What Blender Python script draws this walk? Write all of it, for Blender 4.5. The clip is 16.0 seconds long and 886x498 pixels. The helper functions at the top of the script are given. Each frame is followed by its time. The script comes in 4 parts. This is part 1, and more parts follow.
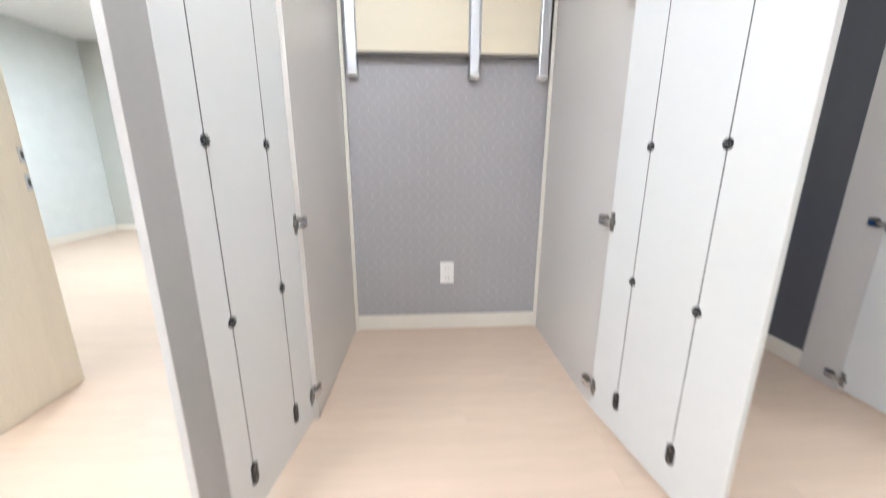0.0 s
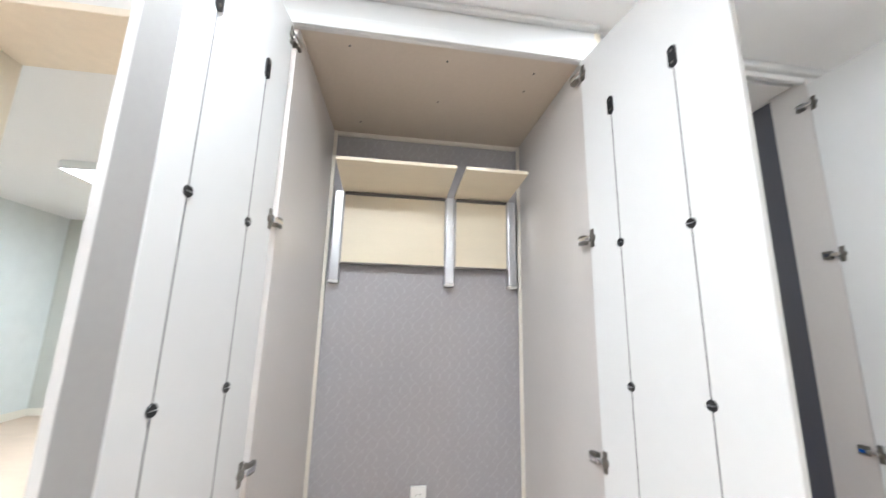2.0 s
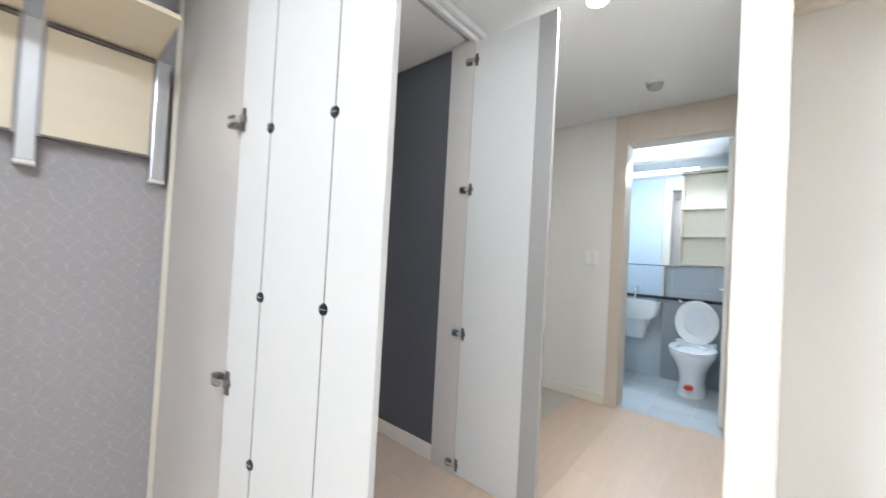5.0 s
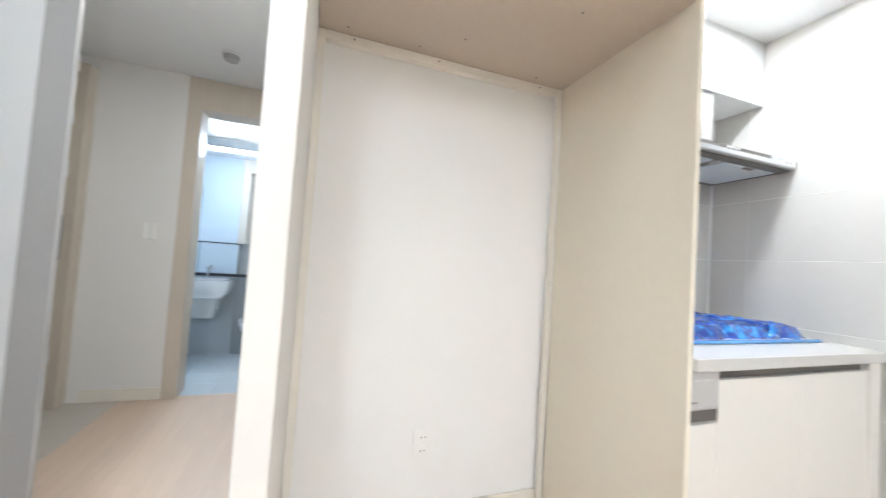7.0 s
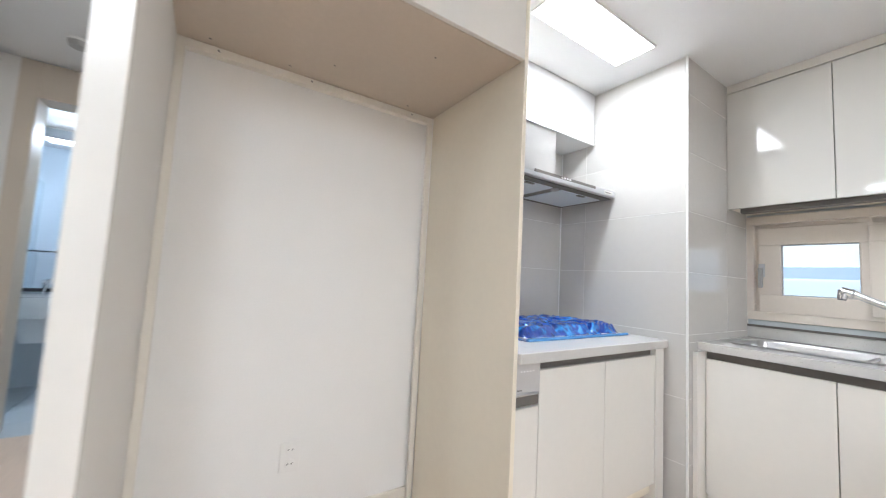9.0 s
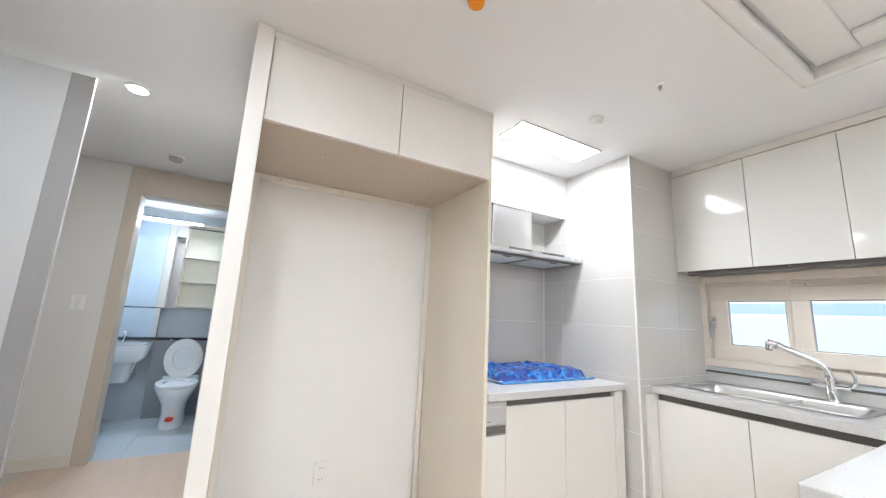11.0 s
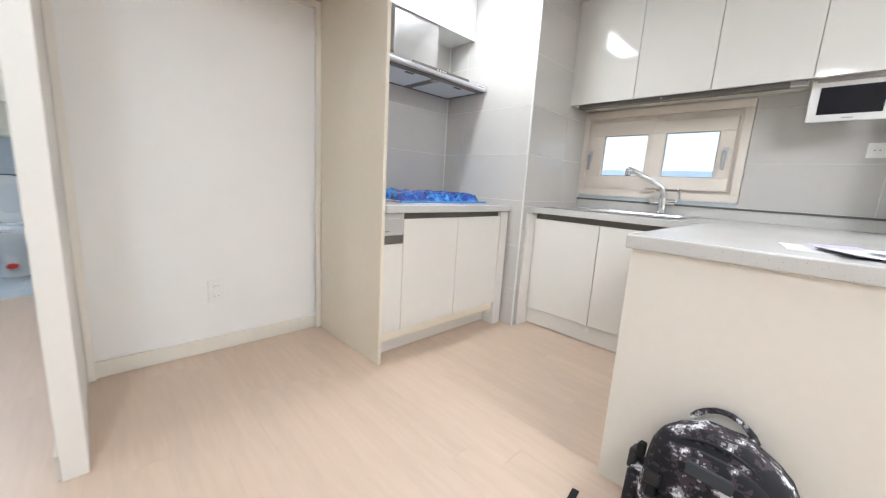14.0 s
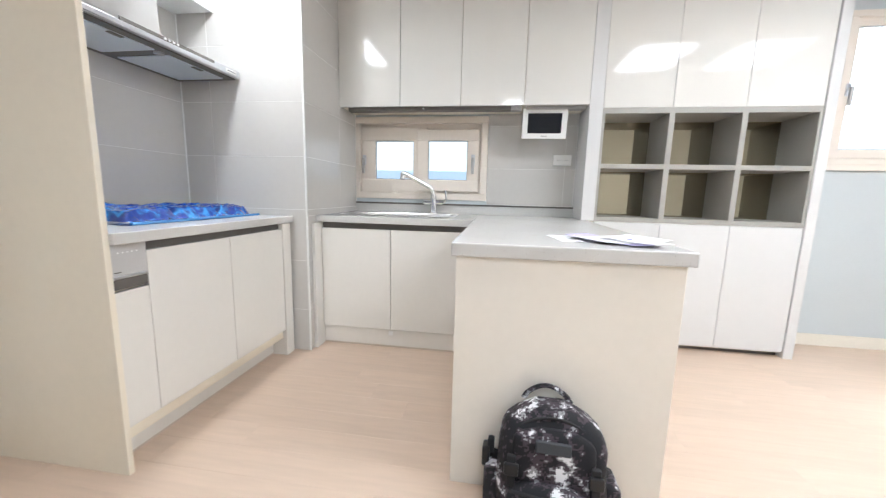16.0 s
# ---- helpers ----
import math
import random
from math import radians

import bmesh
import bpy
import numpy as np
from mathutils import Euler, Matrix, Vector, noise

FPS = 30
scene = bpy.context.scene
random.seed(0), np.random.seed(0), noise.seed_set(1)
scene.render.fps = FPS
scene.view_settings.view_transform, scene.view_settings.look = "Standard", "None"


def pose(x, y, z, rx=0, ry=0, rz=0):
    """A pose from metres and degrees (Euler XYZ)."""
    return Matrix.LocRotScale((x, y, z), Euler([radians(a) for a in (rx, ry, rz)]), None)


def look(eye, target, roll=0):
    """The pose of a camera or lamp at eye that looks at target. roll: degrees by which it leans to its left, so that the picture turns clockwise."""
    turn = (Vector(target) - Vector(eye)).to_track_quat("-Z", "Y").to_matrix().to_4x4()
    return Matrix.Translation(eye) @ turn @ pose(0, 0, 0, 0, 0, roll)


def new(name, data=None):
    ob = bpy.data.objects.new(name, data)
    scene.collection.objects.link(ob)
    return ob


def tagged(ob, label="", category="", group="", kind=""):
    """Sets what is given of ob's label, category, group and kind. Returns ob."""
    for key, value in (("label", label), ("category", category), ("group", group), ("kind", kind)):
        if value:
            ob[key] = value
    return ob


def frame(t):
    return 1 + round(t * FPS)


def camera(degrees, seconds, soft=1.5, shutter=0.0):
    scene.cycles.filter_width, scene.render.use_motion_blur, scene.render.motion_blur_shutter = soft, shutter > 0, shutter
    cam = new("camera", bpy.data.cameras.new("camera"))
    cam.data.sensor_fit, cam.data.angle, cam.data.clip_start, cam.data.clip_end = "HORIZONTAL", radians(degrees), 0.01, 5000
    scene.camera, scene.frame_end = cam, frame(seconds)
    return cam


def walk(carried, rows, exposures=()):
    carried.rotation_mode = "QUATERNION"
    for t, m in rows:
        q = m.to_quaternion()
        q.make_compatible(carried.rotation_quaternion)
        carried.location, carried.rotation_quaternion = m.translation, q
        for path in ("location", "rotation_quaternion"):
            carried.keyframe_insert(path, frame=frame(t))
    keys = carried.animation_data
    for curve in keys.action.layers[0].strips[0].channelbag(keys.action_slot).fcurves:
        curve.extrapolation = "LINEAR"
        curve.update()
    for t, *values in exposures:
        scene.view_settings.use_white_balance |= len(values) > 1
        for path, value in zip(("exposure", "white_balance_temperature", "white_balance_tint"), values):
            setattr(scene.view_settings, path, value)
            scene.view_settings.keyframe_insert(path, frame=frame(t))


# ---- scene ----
cam = camera(101.3, 16.0, soft=1.2, shutter=0.5)
PATH = [
    (0, (0.219, 0.3, 0.979), (0.354, 2.235, 0.493), 0.2),
    (0.5, (0.174, 0.239, 0.884), (0.398, 2.063, 0.095), 1.6),
    (1, (0.182, 0.272, 0.952), (0.409, 2.195, 0.454), 1.3),
    (1.5, (0.185, 0.314, 1.095), (0.399, 2.303, 1.13), 1.4),
    (2, (0.197, 0.345, 1.19), (0.476, 2.287, 1.577), 1.3),
    (2.5, (0.309, 0.338, 1.215), (1.041, 2.141, 1.678), 2.6),
    (3, (0.409, 0.312, 1.218), (1.472, 1.939, 1.691), 2.7),
    (3.2, (0.433, 0.3, 1.215), (1.578, 1.873, 1.681), 2.8),
    (5.3, (0.53, 0.433, 1.109), (2.171, 1.575, 1.08), 2.8),
    (5.5, (0.566, 0.403, 1.09), (2.32, 1.365, 1.092), 2.3),
    (6, (0.572, 0.403, 1.103), (2.534, 0.789, 1.115), 2.7),
    (6.5, (0.534, 0.388, 1.113), (2.524, 0.188, 1.135), 2.5),
    (7, (0.522, 0.333, 1.092), (2.408, -0.327, 1.173), 3.7),
    (7.5, (0.497, 0.294, 1.175), (2.263, -0.646, 1.209), 2.8),
    (8, (0.468, 0.165, 1.1), (2.081, -1.014, 1.192), 2.8),
    (8.5, (0.449, 0.183, 1.107), (2.075, -0.969, 1.276), 2.5),
    (9, (0.34, 0.221, 1.115), (2.012, -0.865, 1.275), 3.1),
    (9.2, (0.201, 0.244, 1.147), (1.933, -0.746, 1.29), 2.7),
    (11.3, (-0.235, 0.399, 1.225), (1.483, -0.556, 1.593), 2.8),
    (11.5, (-0.246, 0.407, 1.175), (1.498, -0.55, 1.375), 3.5),
    (12, (-0.275, 0.408, 1.049), (1.474, -0.546, 0.868), 3.4),
    (12.5, (-0.284, 0.422, 0.993), (1.423, -0.554, 0.628), 2.9),
    (13, (-0.277, 0.428, 0.975), (1.42, -0.531, 0.526), 2.2),
    (13.5, (-0.273, 0.371, 0.98), (1.29, -0.812, 0.582), 2.6),
    (14, (-0.206, 0.323, 0.981), (1.192, -1.063, 0.629), 3.4),
    (14.5, (-0.087, 0.263, 0.987), (1.168, -1.253, 0.632), 3.3),
    (15, (-0.027, 0.234, 0.987), (0.822, -1.538, 0.613), 1.8),
    (15.5, (0.058, 0.265, 0.998), (0.527, -1.647, 0.646), 0.5),
    (16, (0.059, 0.248, 1.011), (0.346, -1.709, 0.713), 1.4),
]
EXPOSURES = [(0, 1.2, 5900, 8), (3.2, 1.14, 5950, 8), (5.5, 1.14, 5850, 7), (7, 1.02, 5850, 7), (7.8, 0.68, 5850, 9), (9, 0.66, 5850, 9), (11.3, 0.86, 5900, 9), (12.2, 0.68, 5950, 9), (16, 0.72, 5900, 9)]
walk(cam, [(t, look(eye, target, roll)) for t, eye, target, roll in PATH], EXPOSURES)

# ---- world ----
W = bpy.data.worlds.new("world")
W.use_nodes = True
scene.world = W
wn = W.node_tree
sky = wn.nodes.new("ShaderNodeTexSky")
sky.sky_type, sky.sun_disc = "NISHITA", False
sky.sun_elevation, sky.sun_rotation = radians(50), radians(200)
wn.links.new(sky.outputs["Color"], wn.nodes["Background"].inputs["Color"])
wn.nodes["Background"].inputs["Strength"].default_value = 0.1
sun = new("sun", bpy.data.lights.new("sun", "SUN"))
sun.data.energy, sun.data.angle = 1.0, radians(12)
sun.matrix_world = look((0, 0, 6), (0.4, 0.8, 4.6))


def area(name, x, y, z, sx, sy, watts, color=(0.97, 0.985, 1.0), target=None):
    """A rectangular lamp that faces down, or the target."""
    d = bpy.data.lights.new(name, "AREA")
    d.shape, d.size, d.size_y, d.energy, d.color = "RECTANGLE", sx, sy, watts, color
    ob = new(name, d)
    ob.matrix_world = look((x, y, z), target or (x, y + 0.0001, z - 1))
    return ob


K = 1.0
area("living_lamp_light", -1.42, -0.7, 2.405, 0.5, 0.7, 14.5 * K)
area("living_lamp_light", -2.33, -0.7, 2.405, 0.5, 0.7, 11.5 * K)
area("kitchen_lamp_light", 1.367, -1.27, 2.345, 0.18, 0.64, 7 * K)
area("room_lamp_light", -2.1, 3.8, 2.28, 0.55, 0.7, 25 * K, (0.93, 0.98, 1))
area("hall_downlight_light", 2.178, 0.996, 2.345, 0.09, 0.09, 7.4 * K, (1, 0.95, 0.88))
area("passage_downlight_light", 1.03, 1.14, 2.345, 0.09, 0.09, 5.6 * K)
area("passage_lamp_light", -0.09, 0.78, 2.345, 0.2, 0.2, 11.8 * K)
area("bath_lamp_light", 4.785, 1.15, 2.135, 0.6, 0.05, 9.5 * K, (0.80, 0.90, 1), (4.0, 1.15, 1.3))
area("window_daylight", -2.74, -2.76, 1.8, 1.1, 0.8, 9 * K, (0.86, 0.94, 1), (-2.8, 0, 1.75))


# ---- materials ----
def mat(name, color, rough=0.5, metal=0.0, var=0.05, scale=3.0, fine=60.0, bump=0.03, coat=0.0, stretch=(1, 1, 1), per=0.0, trans=0.0, ior=1.45):
    """A surface with variation at two scales and a fine relief."""
    m = bpy.data.materials.new(name)
    m.use_nodes = True
    t = m.node_tree
    p = t.nodes["Principled BSDF"]
    geo = t.nodes.new("ShaderNodeTexCoord")
    mp = t.nodes.new("ShaderNodeMapping")
    mp.inputs["Scale"].default_value = stretch
    t.links.new(geo.outputs["Object"], mp.inputs["Vector"])
    a, b = t.nodes.new("ShaderNodeTexNoise"), t.nodes.new("ShaderNodeTexNoise")
    for n, s in ((a, scale), (b, fine)):
        n.inputs["Scale"].default_value, n.inputs["Detail"].default_value = s, 2
        t.links.new(mp.outputs["Vector"], n.inputs["Vector"])
    mix = t.nodes.new("ShaderNodeMath")
    mix.operation = "ADD"
    t.links.new(a.outputs["Fac"], mix.inputs[0])
    t.links.new(b.outputs["Fac"], mix.inputs[1])
    last = mix.outputs[0]
    if per:
        oi = t.nodes.new("ShaderNodeObjectInfo")
        gi = t.nodes.new("ShaderNodeNewGeometry")
        s1 = t.nodes.new("ShaderNodeMath")
        s1.operation = "ADD"
        t.links.new(oi.outputs["Random"], s1.inputs[0])
        t.links.new(gi.outputs["Random Per Island"], s1.inputs[1])
        s2 = t.nodes.new("ShaderNodeMath")
        s2.operation = "FRACT"
        t.links.new(s1.outputs[0], s2.inputs[0])
        s3 = t.nodes.new("ShaderNodeMath")
        s3.operation = "MULTIPLY_ADD"
        s3.inputs[1].default_value = per
        t.links.new(s2.outputs[0], s3.inputs[0])
        t.links.new(last, s3.inputs[2])
        last = s3.outputs[0]
    ramp = t.nodes.new("ShaderNodeMapRange")
    ramp.inputs[1].default_value, ramp.inputs[2].default_value = 0.6, 1.4 + per
    ramp.inputs[3].default_value, ramp.inputs[4].default_value = 1 - var, 1 + var
    t.links.new(last, ramp.inputs[0])
    vm = t.nodes.new("ShaderNodeVectorMath")
    vm.operation = "SCALE"
    vm.inputs[0].default_value = color
    t.links.new(ramp.outputs[0], vm.inputs["Scale"])
    t.links.new(vm.outputs[0], p.inputs["Base Color"])
    rr = t.nodes.new("ShaderNodeMapRange")
    rr.inputs[1].default_value, rr.inputs[2].default_value = 0.3, 0.7
    rr.inputs[3].default_value, rr.inputs[4].default_value = rough * 0.96, min(1, rough * 1.04)
    t.links.new(a.outputs["Fac"], rr.inputs[0])
    t.links.new(rr.outputs[0], p.inputs["Roughness"])
    if bump:
        bn = t.nodes.new("ShaderNodeBump")
        bn.inputs["Strength"].default_value, bn.inputs["Distance"].default_value = bump, 0.002
        t.links.new(b.outputs["Fac"], bn.inputs["Height"])
        t.links.new(bn.outputs["Normal"], p.inputs["Normal"])
    p.inputs["Metallic"].default_value, p.inputs["Coat Weight"].default_value = metal, coat
    p.inputs["Transmission Weight"].default_value, p.inputs["IOR"].default_value = trans, ior
    return m


def glow(name, color, strength):
    m = bpy.data.materials.new(name)
    m.use_nodes = True
    p = m.node_tree.nodes["Principled BSDF"]
    p.inputs["Base Color"].default_value = (*color, 1)
    p.inputs["Emission Color"].default_value, p.inputs["Emission Strength"].default_value = (*color, 1), strength
    return m


def wallpaper(name, color, light, size, amount):
    """Wallpaper with a printed lattice of fine glossy diamonds."""
    m = mat(name, color, 0.6, var=0.04, bump=0.15, fine=150)
    t = m.node_tree
    p = t.nodes["Principled BSDF"]
    tc = t.nodes.new("ShaderNodeTexCoord")
    sep = t.nodes.new("ShaderNodeSeparateXYZ")
    t.links.new(tc.outputs["Object"], sep.inputs[0])

    def op(kind, a, b):
        n = t.nodes.new("ShaderNodeMath")
        n.operation = kind
        for i, v in enumerate((a, b)):
            if isinstance(v, (int, float)):
                n.inputs[i].default_value = v
            elif v is not None:
                t.links.new(v, n.inputs[i])
        return n.outputs[0]

    x, z = op("MULTIPLY", sep.outputs["X"], math.pi / size), op("MULTIPLY", sep.outputs["Z"], math.pi / size / 1.25)
    wob = op("MULTIPLY", op("SINE", op("MULTIPLY", z, 2.0), 0), 0.35)
    u = op("ABSOLUTE", op("SINE", op("ADD", op("ADD", x, z), wob), 0), 0)
    v = op("ABSOLUTE", op("SINE", op("SUBTRACT", op("SUBTRACT", x, z), wob), 0), 0)
    line = op("LESS_THAN", op("MINIMUM", u, v), 0.11)
    nz = t.nodes.new("ShaderNodeTexNoise")
    nz.inputs["Scale"].default_value = 45
    t.links.new(tc.outputs["Object"], nz.inputs["Vector"])
    broken = op("MULTIPLY", line, op("GREATER_THAN", nz.outputs["Fac"], 0.47))
    mx = t.nodes.new("ShaderNodeMix")
    mx.data_type = "RGBA"
    t.links.new(op("MULTIPLY", broken, amount), mx.inputs["Factor"])
    t.links.new(p.inputs["Base Color"].links[0].from_socket, mx.inputs["A"])
    mx.inputs["B"].default_value = (*light, 1)
    t.links.new(mx.outputs["Result"], p.inputs["Base Color"])
    t.links.new(op("SUBTRACT", 0.6, op("MULTIPLY", broken, 0.3)), p.inputs["Roughness"])
    return m


def camo(name):
    """Black, grey and white digital camouflage cloth."""
    m = mat(name, (0.03, 0.03, 0.035), 0.8, bump=0.4, fine=400)
    t = m.node_tree
    p = t.nodes["Principled BSDF"]
    tc = t.nodes.new("ShaderNodeTexCoord")
    snap = t.nodes.new("ShaderNodeVectorMath")
    snap.operation = "SNAP"
    snap.inputs[1].default_value = (0.0045, 0.0045, 0.0045)
    t.links.new(tc.outputs["Object"], snap.inputs[0])
    nz = t.nodes.new("ShaderNodeTexNoise")
    nz.inputs["Scale"].default_value, nz.inputs["Detail"].default_value, nz.inputs["Roughness"].default_value = 15, 3, 0.8
    t.links.new(snap.outputs[0], nz.inputs["Vector"])
    r = t.nodes.new("ShaderNodeValToRGB")
    r.color_ramp.interpolation = "CONSTANT"
    e = r.color_ramp.elements
    e[0].position, e[0].color = 0, (0.012, 0.012, 0.014, 1)
    e[1].position, e[1].color = 0.49, (0.055, 0.04, 0.05, 1)
    for pos, c in ((0.56, 0.28), (0.605, 0.75)):
        n = e.new(pos)
        n.color = (c, c, c * 1.02, 1)
    t.links.new(nz.outputs["Fac"], r.inputs[0])
    t.links.new(r.outputs[0], p.inputs["Base Color"])
    return m


def speckle(m, chip, size, share):
    """Adds small sharp chips of another colour to a surface."""
    t = m.node_tree
    p = t.nodes["Principled BSDF"]
    tc = t.nodes.new("ShaderNodeTexCoord")
    vo = t.nodes.new("ShaderNodeTexVoronoi")
    vo.inputs["Scale"].default_value = size
    t.links.new(tc.outputs["Object"], vo.inputs["Vector"])
    near = t.nodes.new("ShaderNodeMath")
    near.operation, near.inputs[1].default_value = "LESS_THAN", 0.2
    t.links.new(vo.outputs["Distance"], near.inputs[0])
    some = t.nodes.new("ShaderNodeSeparateColor")
    t.links.new(vo.outputs["Color"], some.inputs[0])
    few = t.nodes.new("ShaderNodeMath")
    few.operation, few.inputs[1].default_value = "LESS_THAN", share
    t.links.new(some.outputs[0], few.inputs[0])
    both = t.nodes.new("ShaderNodeMath")
    both.operation = "MULTIPLY"
    t.links.new(near.outputs[0], both.inputs[0])
    t.links.new(few.outputs[0], both.inputs[1])
    mx = t.nodes.new("ShaderNodeMix")
    mx.data_type = "RGBA"
    t.links.new(both.outputs[0], mx.inputs["Factor"])
    t.links.new(p.inputs["Base Color"].links[0].from_socket, mx.inputs["A"])
    mx.inputs["B"].default_value = (*chip, 1)
    t.links.new(mx.outputs["Result"], p.inputs["Base Color"])
    return m


def crumpled(name, deep, pale):
    """Shiny thin film: dark creases and bright highlights painted as deep and pale noise."""
    m = mat(name, deep, 0.1, 0.15, var=0.25, scale=14, fine=55, bump=0.6, coat=1.0)
    t = m.node_tree
    p = t.nodes["Principled BSDF"]
    tc = t.nodes.new("ShaderNodeTexCoord")
    nz = t.nodes.new("ShaderNodeTexNoise")
    nz.inputs["Scale"].default_value, nz.inputs["Detail"].default_value, nz.inputs["Distortion"].default_value = 17, 4, 1.6
    t.links.new(tc.outputs["Object"], nz.inputs["Vector"])
    r = t.nodes.new("ShaderNodeMapRange")
    r.inputs[1].default_value, r.inputs[2].default_value = 0.49, 0.68
    t.links.new(nz.outputs["Fac"], r.inputs[0])
    mx = t.nodes.new("ShaderNodeMix")
    mx.data_type = "RGBA"
    t.links.new(r.outputs[0], mx.inputs["Factor"])
    t.links.new(p.inputs["Base Color"].links[0].from_socket, mx.inputs["A"])
    mx.inputs["B"].default_value = (*pale, 1)
    t.links.new(mx.outputs["Result"], p.inputs["Base Color"])
    return m


WHITE_GLOSS = mat("white_gloss", (0.65, 0.65, 0.643), 0.22, var=0.012, bump=0.01, scale=1.2, fine=25)
CREAM_GLOSS = mat("cream_gloss", (0.71, 0.695, 0.655), 0.05, var=0.01, bump=0.002, scale=1.0, fine=9, ior=1.34)
CREAM_DOOR = mat("cream_satin", (0.78, 0.755, 0.705), 0.25, var=0.015, bump=0.01, scale=1.2, fine=30)
PENINSULA = mat("warm_white_panel", (0.80, 0.755, 0.675), 0.3, var=0.02, bump=0.01, scale=1.0, fine=30)
ALCOVE_TRIM = mat("pale_cream_batten", (0.84, 0.80, 0.72), 0.35, var=0.02, bump=0.02)
SOCKET_WHITE = mat("warm_white_plastic", (0.87, 0.86, 0.835), 0.35, var=0.01, bump=0.01)
CREAM_PANEL = mat("cream_panel", (0.80, 0.737, 0.61), 0.3, var=0.02, bump=0.01, scale=1.0, fine=30)
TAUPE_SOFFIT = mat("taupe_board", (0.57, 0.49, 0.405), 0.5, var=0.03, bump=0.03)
CLOSET_SIDE = mat("closet_grey_laminate", (0.565, 0.537, 0.513), 0.3, var=0.02, bump=0.02)
CLOSET_TOP = mat("closet_top_board", (0.55, 0.48, 0.40), 0.5, var=0.03)
GREY_BAND = mat("grey_door_band", (0.35, 0.342, 0.33), 0.4, var=0.03)
CEILING = mat("ceiling_paper", (0.80, 0.80, 0.80), 0.8, var=0.012, bump=0.1, fine=140)
PAPER_WHITE = mat("white_wallpaper", (0.78, 0.765, 0.735), 0.75, var=0.02, bump=0.12, fine=180)
PAPER_ALCOVE = mat("alcove_wallpaper", (0.88, 0.87, 0.845), 0.75, var=0.02, bump=0.1, fine=160)
PAPER_BLUE = mat("pale_blue_wallpaper", (0.56, 0.60, 0.615), 0.75, var=0.03, bump=0.15, fine=170)
PAPER_ROOM = mat("room_pale_wallpaper", (0.68, 0.71, 0.70), 0.75, var=0.05, scale=7, bump=0.2, fine=90)
PAPER_ROOM_GREY = mat("room_grey_wallpaper", (0.52, 0.53, 0.49), 0.75, var=0.03, bump=0.12, fine=150)
PAPER_GREY = wallpaper("grey_lattice_wallpaper", (0.385, 0.371, 0.38), (0.62, 0.62, 0.64), 0.05, 0.30)
PAPER_DARK = mat("dark_grey_wallpaper", (0.10, 0.102, 0.115), 0.65, var=0.05, bump=0.15, fine=150)
TRIM = mat("cream_trim", (0.78, 0.74, 0.655), 0.4, var=0.025, bump=0.02)
WOOD_TRIM = mat("pale_wood_film", (0.77, 0.69, 0.57), 0.45, var=0.05, scale=4, fine=40, stretch=(6, 6, 0.5), bump=0.05)
CASING = mat("beige_casing", (0.60, 0.53, 0.44), 0.45, var=0.03, scale=4, fine=40, stretch=(6, 6, 0.5), bump=0.04)
BOARD = mat("pale_shelf_board", (0.74, 0.66, 0.51), 0.45, var=0.03, scale=3, fine=40, stretch=(1, 8, 8), bump=0.03)
ALU = mat("aluminium", (0.62, 0.63, 0.65), 0.35, 0.9, var=0.03, bump=0.02)
STEEL = mat("brushed_steel", (0.55, 0.545, 0.54), 0.3, 1.0, var=0.02, fine=30, stretch=(1, 1, 8), bump=0.008)
CHROME = mat("chrome", (0.82, 0.83, 0.85), 0.07, 1.0, var=0.01, bump=0)
HINGE = mat("nickel_hinge", (0.23, 0.215, 0.195), 0.35, 1.0, var=0.05, bump=0.02)
BLACK = mat("black_plastic", (0.012, 0.012, 0.013), 0.35, var=0.1, bump=0.02)
GROOVE = mat("grey_groove_strip", (0.12, 0.12, 0.12), 0.5, var=0.05)
CHANNEL = mat("grey_brown_channel", (0.15, 0.138, 0.125), 0.45, 0.2, var=0.05)
NICHE = mat("grey_niche_frame", (0.36, 0.35, 0.32), 0.35, var=0.03, bump=0.02)
BRONZE = mat("bronze_mirror", (0.36, 0.325, 0.24), 0.04, 0.95, var=0.03, bump=0)
STONE = mat("speckled_solid_surface", (0.60, 0.59, 0.565), 0.25, var=0.05, scale=2, fine=380, bump=0.0)
speckle(speckle(STONE, (0.33, 0.28, 0.24), 190, 0.14), (0.74, 0.73, 0.71), 230, 0.2)
TILE = mat("greige_gloss_tile", (0.575, 0.555, 0.525), 0.07, var=0.025, scale=1.5, fine=25, bump=0.012, per=0.15)
GROUT = mat("white_grout", (0.72, 0.71, 0.68), 0.8, var=0.05)
PLASTIC = mat("white_plastic", (0.80, 0.80, 0.78), 0.35, var=0.015, bump=0.01)
PLATE_GREY = mat("light_grey_plate", (0.50, 0.49, 0.48), 0.3, var=0.02)
PLASTIC_GREY = mat("grey_plastic", (0.42, 0.41, 0.40), 0.4, var=0.03)
UPVC = mat("cream_upvc", (0.78, 0.71, 0.63), 0.35, var=0.02, bump=0.01)
GLASS = mat("window_glass", (0.95, 0.98, 0.98), 0.02, var=0.0, bump=0, trans=1.0)
SHOWER_GLASS = mat("greenish_glass", (0.90, 0.95, 0.98), 0.03, var=0.0, bump=0, trans=1.0)
MIRROR = mat("mirror", (0.85, 0.88, 0.92), 0.02, 1.0, var=0.0, bump=0)
BLUE_FILM = crumpled("blue_film", (0.006, 0.045, 0.3), (0.05, 0.36, 0.9))
BLUE_EDGE = mat("pale_blue_film_edge", (0.10, 0.32, 0.70), 0.15, 0.2, var=0.15, scale=20, coat=1.0)
